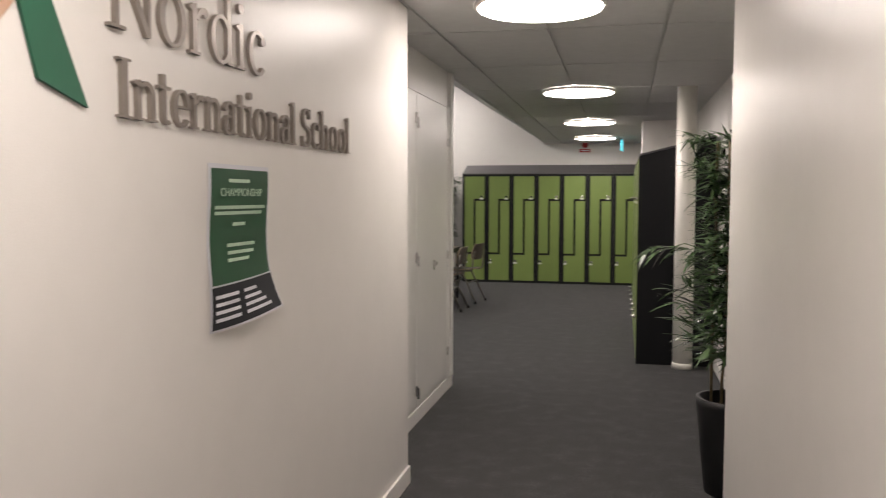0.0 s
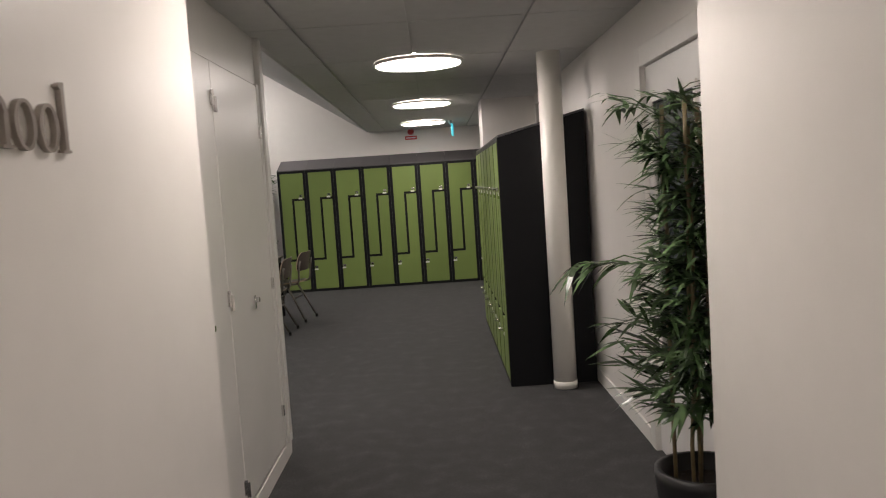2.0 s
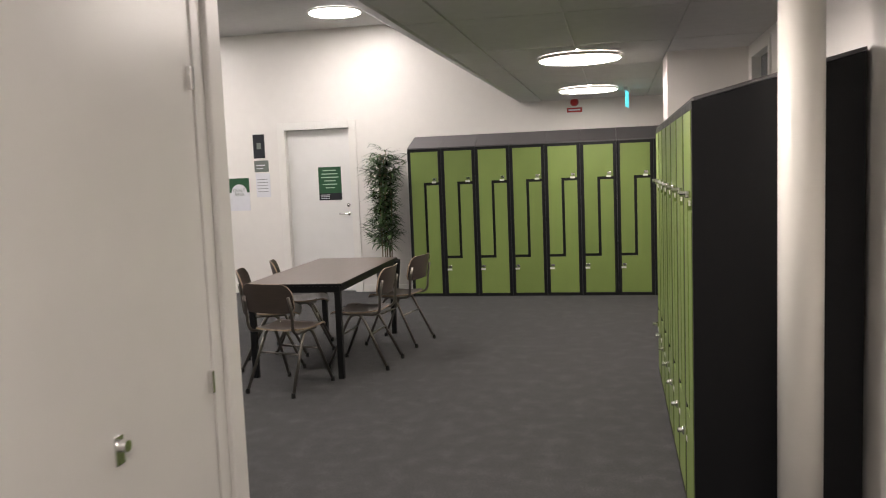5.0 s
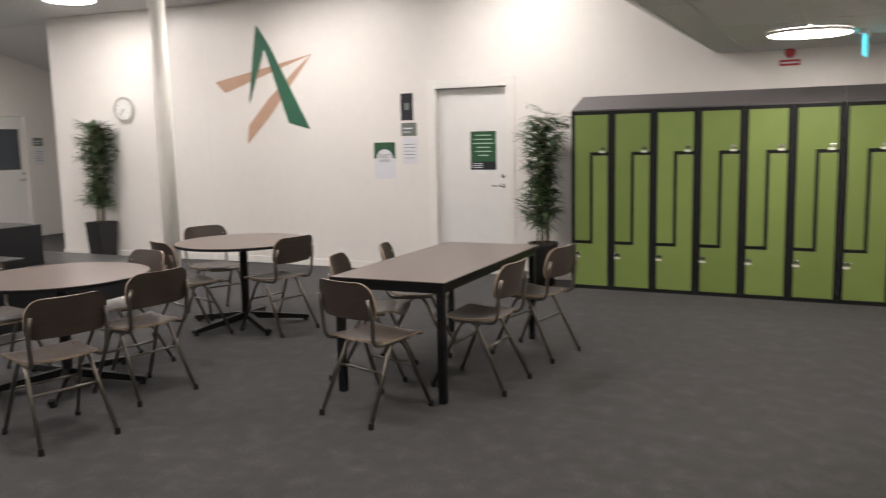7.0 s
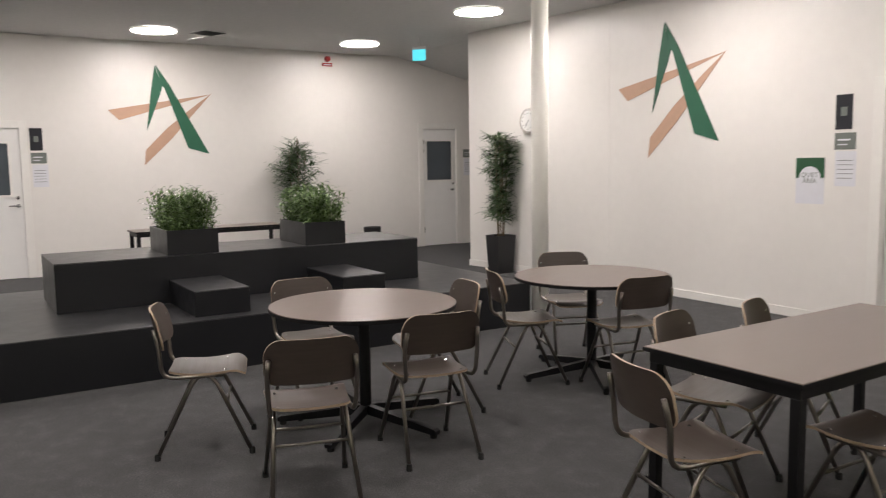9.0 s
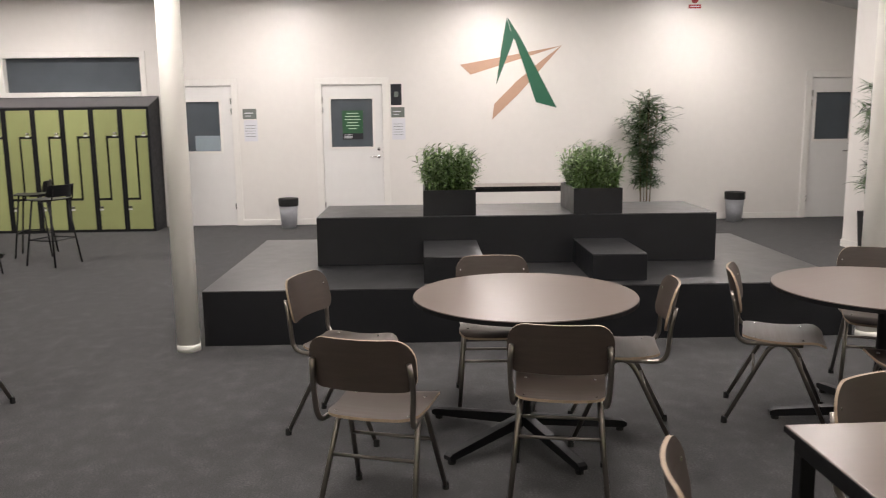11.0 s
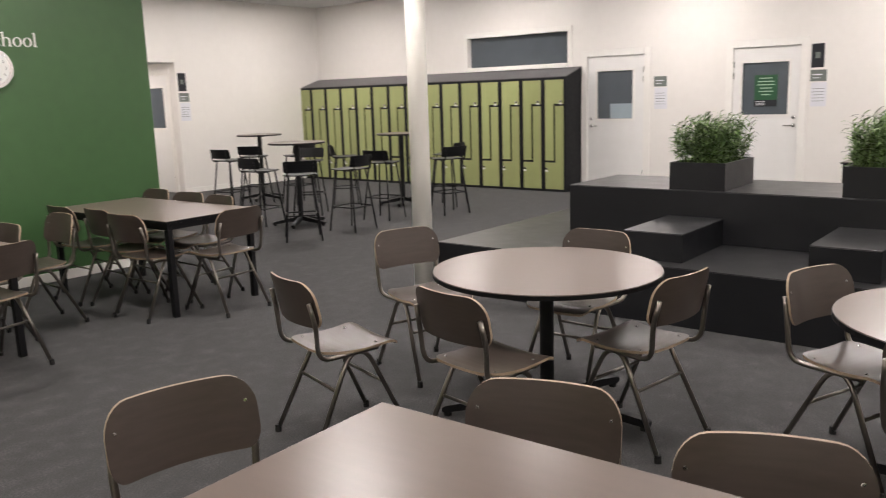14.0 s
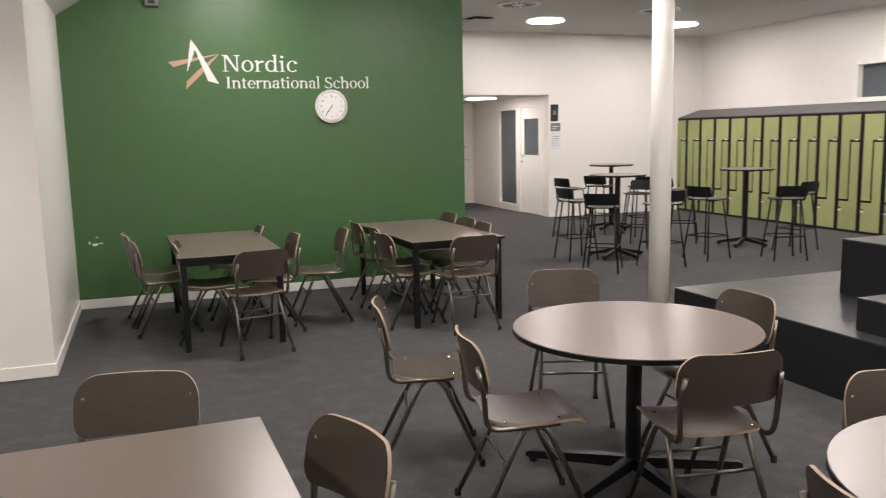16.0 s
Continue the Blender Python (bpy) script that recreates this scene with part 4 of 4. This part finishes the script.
def serif_glyph(ch):
    """Strokes of a letter with feet, cap height 1: its pieces as polygons, and its advance."""
    P = []
    S, F, X = 0.108, 0.042, 0.69        # stem, foot, height of small letters
    def bar(x0, x1, y0, y1): P.append([(x0, y0), (x1, y0), (x1, y1), (x0, y1)])
    def stem(x, y1, flag=True, foot=True):
        bar(x, x + S, 0, y1)
        if foot: bar(x - 0.075, x + S + 0.075, 0, F)
        if flag: P.append([(x - 0.09, y1 - 0.07), (x, y1 - 0.11), (x + S, y1), (x + S - 0.02, y1 + 0.012), (x - 0.09, y1 - 0.035)])
    def arc(cx, cy, rx, ry, a0, a1, w, h, n=14):
        pts = [(math.cos(radians(a0 + (a1 - a0) * k / n)), math.sin(radians(a0 + (a1 - a0) * k / n))) for k in range(n + 1)]
        for (c0, s0), (c1, s1) in zip(pts, pts[1:]):
            P.append([(cx + rx * c0, cy + ry * s0), (cx + rx * c1, cy + ry * s1), (cx + (rx - w) * c1, cy + (ry - h) * s1), (cx + (rx - w) * c0, cy + (ry - h) * s0)])
    if ch == "I":
        bar(0.12, 0.265, 0, 1); bar(0.02, 0.365, 0, F); bar(0.02, 0.365, 1 - F, 1)
        return P, 0.44
    if ch == "N":
        bar(0.14, 0.20, 0, 1); bar(0.74, 0.80, 0, 1)
        P.append([(0.12, 1), (0.29, 1), (0.80, 0), (0.72, 0)])
        bar(0.02, 0.25, 1 - F, 1); bar(0.02, 0.32, 0, F); bar(0.62, 0.92, 1 - F, 1)
        return P, 0.96
    if ch in "nh":
        stem(0.10, X if ch == "n" else 1.06)
        arc(0.37, 0.44, 0.255, 0.255, 0, 165, S, 0.085)
        bar(0.50, 0.625, 0, 0.45); bar(0.43, 0.70, 0, F)
        return P, 0.74
    if ch == "r":
        stem(0.10, X); arc(0.40, 0.46, 0.20, 0.225, 75, 170, 0.07, 0.09); arc(0.435, 0.61, 0.065, 0.065, 0, 360, 0.064, 0.064, 10)
        return P, 0.53
    if ch == "t":
        bar(0.13, 0.13 + S, 0.12, 0.90); bar(0.02, 0.41, X - 0.055, X); arc(0.29, 0.15, 0.16, 0.16, 180, 315, S, 0.06)
        return P, 0.46
    if ch in "il":
        stem(0.10, X if ch == "i" else 1.06)
        if ch == "i": arc(0.16, 0.93, 0.082, 0.082, 0, 360, 0.081, 0.081, 12)
        return P, 0.37
    if ch == "o":
        arc(0.33, 0.345, 0.30, 0.36, 0, 360, 0.112, 0.05, 24)
        return P, 0.68
    if ch == "c":
        arc(0.33, 0.345, 0.30, 0.36, 45, 318, 0.112, 0.055, 20); arc(0.50, 0.56, 0.075, 0.075, 0, 360, 0.074, 0.074, 10)
        return P, 0.61
    if ch == "e":
        arc(0.33, 0.345, 0.30, 0.36, 5, 322, 0.12, 0.055, 22); bar(0.12, 0.625, 0.345, 0.39)
        return P, 0.64
    if ch == "d":
        arc(0.33, 0.345, 0.30, 0.36, 40, 320, 0.112, 0.055, 20); stem(0.49, 1.06, True, False); bar(0.49, 0.70, 0, F)
        return P, 0.75
    if ch == "a":
        bar(0.40, 0.40 + S, 0.05, 0.5); arc(0.30, 0.49, 0.225, 0.215, 0, 150, S, 0.065); arc(0.13, 0.55, 0.07, 0.07, 0, 360, 0.069, 0.069, 10)
        arc(0.27, 0.20, 0.23, 0.215, 60, 330, 0.125, 0.055, 18); arc(0.54, 0.10, 0.14, 0.10, 180, 300, 0.09, 0.05, 8)
        return P, 0.64
    if ch == "S":
        arc(0.33, 0.745, 0.27, 0.265, 35, 270, 0.12, 0.06, 18); arc(0.33, 0.265, 0.29, 0.275, -145, 90, 0.125, 0.06, 18)
        P.append([(0.16, 0.60), (0.30, 0.475), (0.50, 0.40), (0.36, 0.545)])
        bar(0.52, 0.565, 0.74, 1.0); bar(0.045, 0.09, 0.0, 0.27)
        return P, 0.70
    return P, 0.30

def serif_line(body, m, width, cap, mat, parent, depth):
    """One line of raised letters with feet; a part for each letter."""
    glyphs = [serif_glyph(ch) for ch in body]
    k = width / sum(a for _, a in glyphs)
    x = 0.0
    for polys, adv in glyphs:
        if polys:
            bm = bmesh.new()
            for n, poly in enumerate(polys):
                prism(bm, [((x + u) * k, v * cap) for u, v in poly], depth + 0.0001 * (n % 5), lambda u, v, d: (u, -d, v))
            part("letter", bm, mat, parent).matrix_basis = m
        x += adv

def wordmark(m, width, cap, mat, depth, label):
    """Two lines of raised words."""
    w = thing("wall_lettering", m, label, "wall lettering")
    serif_line("International School", pose(0, 0, 0), width, cap * 1.04, mat, w, depth)
    serif_line("Nordic", pose(-0.02 * width, 0, cap * 1.52), width * 0.51, cap * 1.46, mat, w, depth)
wordmark(pose(XL, 1.59, 1.575, 0, 0, 90), 1.44, 0.118, LETTER, 0.012, "raised bronze lettering on the white entry wall")
wordmark(pose(-2.725, YG, 2.095, 0, 0, 180), 1.47, 0.108, LOGOWHITE, 0.006, "white lettering on the green wall")

# ---- posters, notices, clocks, signs ----
def make_poster(m, label, sheets):
    """Sheets of (x0, x1, z0, z1, material, bars) on a wall face at y = 0, seen from -y."""
    p = thing("notice", m, label, "poster")
    for x0, x1, z0, z1, mat, bars in sheets:
        sh = part("sheet", boxed(x0, x1, -0.004, -0.001, z0, z1), mat, p)
        for bx, bz, bw, bh, bmat in bars:
            part("text_bar", boxed(bx, bx + bw, -0.0055, -0.004, bz, bz + bh), bmat, sh)
    return p
def room_notice(m, tall):
    s = [(0, 0.2, 1.6, 1.75, PAPERGREY, [(0.03, 1.68, 0.12, 0.015, PAPER), (0.03, 1.64, 0.09, 0.01, PAPER)]), (0.01, 0.21, 1.27, 1.585, PAPER, [(0.03, 1.5 - k * 0.04, 0.15, 0.006, PAPERGREY) for k in range(5)])]
    if tall: s.append((0.0, 0.16, 1.78, 2.09, PDARK, [(0.05, 1.9, 0.06, 0.08, PAPERGREY)]))
    make_poster(m, "room sign with printed sheet beside a door", s)
room_notice(pose(-4.08, YN, 0), True)
room_notice(pose(XW, DC[1] + 0.1, 0, 0, 0, 90), True)
room_notice(pose(XW, DD[1] + 0.13, 0, 0, 0, 90), False)
room_notice(pose(XW, DB[1] + 0.13, 0, 0, 0, 90), False)
room_notice(pose(NICHE[0] - 0.04, YS, 0, 0, 0, 180), True)
q = make_poster(pose(-4.46, YN, 0), "green and white quiet area poster", [(0, 0.29, 1.1, 1.53, PAPER, []), ])
part("green_field", boxed(0.0, 0.29, -0.0062, -0.0045, 1.34, 1.53), PGREEN, q, "green upper half")
bm = bmesh.new()
bmesh.ops.create_cone(bm, cap_ends=True, segments=28, radius1=0.11, radius2=0.11, depth=0.002, matrix=pose(0.145, -0.0076, 1.34, 90))
part("white_disc", bm, PAPER, q)
letters("letter", "QUIET", 0.062, pose(0.06, -0.0095, 1.35, 90), PAPERGREY, q, 0.001, 0.17)
letters("letter", "AREA", 0.062, pose(0.075, -0.0095, 1.295, 90), PAPERGREY, q, 0.001, 0.14)

def entry_poster():
    p = thing("entry_poster", pose(XL, 1.955, 1.065, 0, 0, 90), "green and black poster curling off the wall", "poster")
    def curl(z0, z1, x0, x1, mat, name, off=0.0):
        bm = bmesh.new()
        n, k = 10, 6
        g = []
        for j in range(n + 1):
            z = z0 + (z1 - z0) * j / n
            row = []
            for i in range(k + 1):
                x = x0 + (x1 - x0) * i / k
                lift = 0.005 + 0.045 * max(0, 1 - z / 0.16) ** 2 * (x / 0.35) + 0.004 * math.sin(z * 20)
                row.append(bm.verts.new((x, -lift - off, z + 0.03 * max(0, 1 - z / 0.2) * (x / 0.35) ** 2)))
            g.append(row)
        for j in range(n):
            for i in range(k):
                bm.faces.new((g[j][i], g[j][i + 1], g[j + 1][i + 1], g[j + 1][i]))
        r = bmesh.ops.extrude_face_region(bm, geom=bm.faces[:])
        for v in r["geom"]:
            if isinstance(v, bmesh.types.BMVert): v.co.y -= 0.0008
        return part(name, bm, mat, p)
    curl(0, 0.432, 0, 0.35, PAPER, "paper")
    curl(0.12, 0.42, 0.012, 0.34, PGREEN, "green_field", 0.002)
    curl(0.006, 0.115, 0.008, 0.345, PDARK, "black_footer", 0.002)
    for x0, x1, z in ((0.1, 0.22, 0.385), (0.03, 0.32, 0.315), (0.03, 0.3, 0.3), (0.13, 0.2, 0.27), (0.1, 0.26, 0.215), (0.1, 0.25, 0.195), (0.1, 0.22, 0.175)):
        curl(z, z + 0.009, x0, x1, PLIGHT, "text_bar", 0.004)
    letters("letter", "CHAMPIONSHIP", 0.03, pose(0.055, -0.0135, 0.349, 90), PLIGHT, p, 0.001, 0.24)
    for k in range(4):
        curl(0.025 + k * 0.02, 0.034 + k * 0.02, 0.02, 0.14, PAPER, "text_bar", 0.004)
        curl(0.025 + k * 0.02, 0.034 + k * 0.02, 0.17, 0.30 - 0.02 * k, PAPER, "text_bar", 0.004)
entry_poster()

def make_clock(m, hour, minute):
    c = thing("wall_clock", m, "round white wall clock with black hands", "clock", "wall clocks")
    bm = bmesh.new()
    bmesh.ops.create_cone(bm, cap_ends=True, segments=40, radius1=0.15, radius2=0.155, depth=0.035, matrix=pose(0, -0.018, 0, 90) @ Matrix.Diagonal((1.1, 1.1, 1, 1)))
    part("case", bm, CHROME, c, "chrome rim")
    bm = bmesh.new()
    bmesh.ops.create_cone(bm, cap_ends=True, segments=40, radius1=0.137, radius2=0.137, depth=0.003, matrix=pose(0, -0.038, 0, 90))
    part("dial", bm, CLOCKFACE, c)
    for k in range(12):
        a = k * math.pi / 6
        letters("numeral", str(k or 12), 0.03, pose(math.sin(a) * 0.108 - (0.008 if 0 < k < 10 else 0.016), -0.0415, math.cos(a) * 0.108 - 0.01, 90), PDARK, c, 0.001)
    for nm, a, L, w in (("hour_hand", hour, 0.07, 0.008), ("minute_hand", minute, 0.11, 0.006)):
        bm = boxed(-w / 2, w / 2, -0.045, -0.043, -0.02, L)
        bmesh.ops.rotate(bm, verts=bm.verts, cent=(0, 0, 0), matrix=Matrix.Rotation(radians(a), 3, "Y"))
        part(nm, bm, PDARK, c)
make_clock(pose(-3.77, YG, 1.91, 0, 0, 180), 218, 216)
make_clock(pose(-8.34, 13.643, 2.06, 0, 0, 6.5), 218, 216)

def make_alarm(m):
    a = thing("fire_alarm", m, "red alarm sounder with a red sign below", "alarm")
    bm = bmesh.new()
    bmesh.ops.create_cone(bm, cap_ends=True, segments=20, radius1=0.05, radius2=0.04, depth=0.06, matrix=pose(0, -0.03, 0.06, 90))
    part("sounder", bm, RED, a, "red round sounder")
    s = part("sign", boxed(-0.09, 0.09, -0.012, 0, -0.06, -0.005), RED, a, "red sign plate")
    part("text_bar", boxed(-0.07, 0.07, -0.0135, -0.012, -0.04, -0.025), PAPER, s)
make_alarm(pose(0.1, YN, 2.22))
make_alarm(pose(XW, 12.5, 3.2, 0, 0, 90))

def make_exit(m, length):
    e = thing("exit_sign", m, "small hanging green emergency exit sign, lit", "exit sign")
    part("stem", cyl(bmesh.new(), 0, 0, 0, (HIGH - 3.22) if length < 0.3 else 0.001, 0.008, seg=8), WHITEPLASTIC, e)
    part("housing", boxed(-length / 2, length / 2, -0.02, 0.02, -0.04, 0, bevel=0.004), WHITEPLASTIC, e)
    part("panel", boxed(-length / 2, length / 2, -0.004, 0.004, -0.2, -0.04), EXIT, e, "glowing green panel")
make_exit(pose(0.70, 12.6, LOW, 0, 0, 84), 0.3)
make_exit(pose(-10.15, 13.0, 3.22, 0, 0, 40), 0.2)

def make_switch(m):
    s = thing("wall_switch", m, "small white wall switch", "switch")
    part("plate", boxed(-0.04, 0.04, -0.012, 0, -0.06, 0.06, bevel=0.004), WHITEPLASTIC, s)
    part("rocker", boxed(-0.02, 0.02, -0.017, -0.012, -0.03, 0.03, bevel=0.002), TRIM, s)
make_switch(pose(-2.56, YN, 1.66))
make_switch(pose(-2.56, YN, 0.3))

def make_bin(x, y, a):
    b = thing("waste_bin", pose(x, y, 0, 0, 0, a), "grey waste bin with a black liner", "bin")
    bm = cyl(bmesh.new(), 0, 0, 0, 0.38, 0.11, 0.14, 20)
    part("body", bm, BINBAG, b, "", True)
    part("liner", cyl(bmesh.new(), 0, 0, 0.33, 0.44, 0.145, 0.15, 20), RUBBER, b, "black plastic liner")
make_bin(-12.0, 6.45, 0)
make_bin(-12.05, 13.12, 0)

# ---- ceiling details ----
def make_hatch(x, y, a):
    h = thing("ceiling_hatch", pose(x, y, HIGH, 0, 0, a), "square ceiling hatch hanging slightly open", "ceiling hatch", "ceiling hatches")
    h.scale = (0.6, 0.6, 0.6)
    part("opening", boxed(-0.3, 0.3, -0.3, 0.3, -0.004, -0.001), RUBBER, h, "dark opening")
    bm = boxed(-0.3, 0.3, -0.006, 0.006, -0.03, 0.57)
    bmesh.ops.rotate(bm, verts=bm.verts, cent=(0, 0, 0), matrix=Matrix.Rotation(radians(-82), 3, "X"))
    bmesh.ops.translate(bm, verts=bm.verts, vec=(0, -0.3, -0.14))
    part("flap", bm, CEIL, h, "pale hanging panel")
make_hatch(-11.2, 10.2, 20)
make_hatch(-6.95, 0.05, 10)

def make_diffuser(x, y):
    d = thing("air_diffuser", pose(x, y, HIGH), "round white slotted ceiling air diffuser", "air vent", "air diffusers")
    part("plate", cyl(bmesh.new(), 0, 0, -0.02, 0, 0.3, seg=36), WHITEPLASTIC, d)
    for k in range(16):
        a = k * math.pi / 8
        bm = boxed(0.1, 0.24, -0.012, 0.012, -0.024, -0.0205)
        bmesh.ops.rotate(bm, verts=bm.verts, cent=(0, 0, 0), matrix=Matrix.Rotation(a, 3, "Z"))
        part("slot", bm, PAPERGREY, d)
make_diffuser(-6.95, 1.5)
make_diffuser(-9.3, 1.45)

box_thing = thing("wall_sensor", pose(-2.08, YG, 2.9, 0, 0, 180), "small dark wall sensor box", "sensor")
part("case", boxed(-0.06, 0.06, -0.05, 0, -0.04, 0.06, bevel=0.006), PAPERGREY, box_thing)
part("lens", boxed(-0.03, 0.03, -0.056, -0.05, -0.02, 0.02, bevel=0.003), PDARK, box_thing)

chips = thing("paint_chips", pose(-1.42, YG, 0.62, 0, 0, 180), "bare white chips in the green paint", "wall damage")
for x, z, w, h in ((0, 0, 0.05, 0.022), (0.05, 0.01, 0.025, 0.012), (0.02, 0.07, 0.02, 0.008), (-0.05, 0.02, 0.015, 0.02)):
    bm = prism(bmesh.new(), [(x + w * 0.6 * math.cos(q), z + h * 0.6 * math.sin(q) * (1 + 0.3 * math.sin(3 * q))) for q in [k * 0.785 for k in range(8)]], 0.0012, lambda u, v, d: (u, -d - 0.001, v))
    part("chip", bm, PAPER, chips)
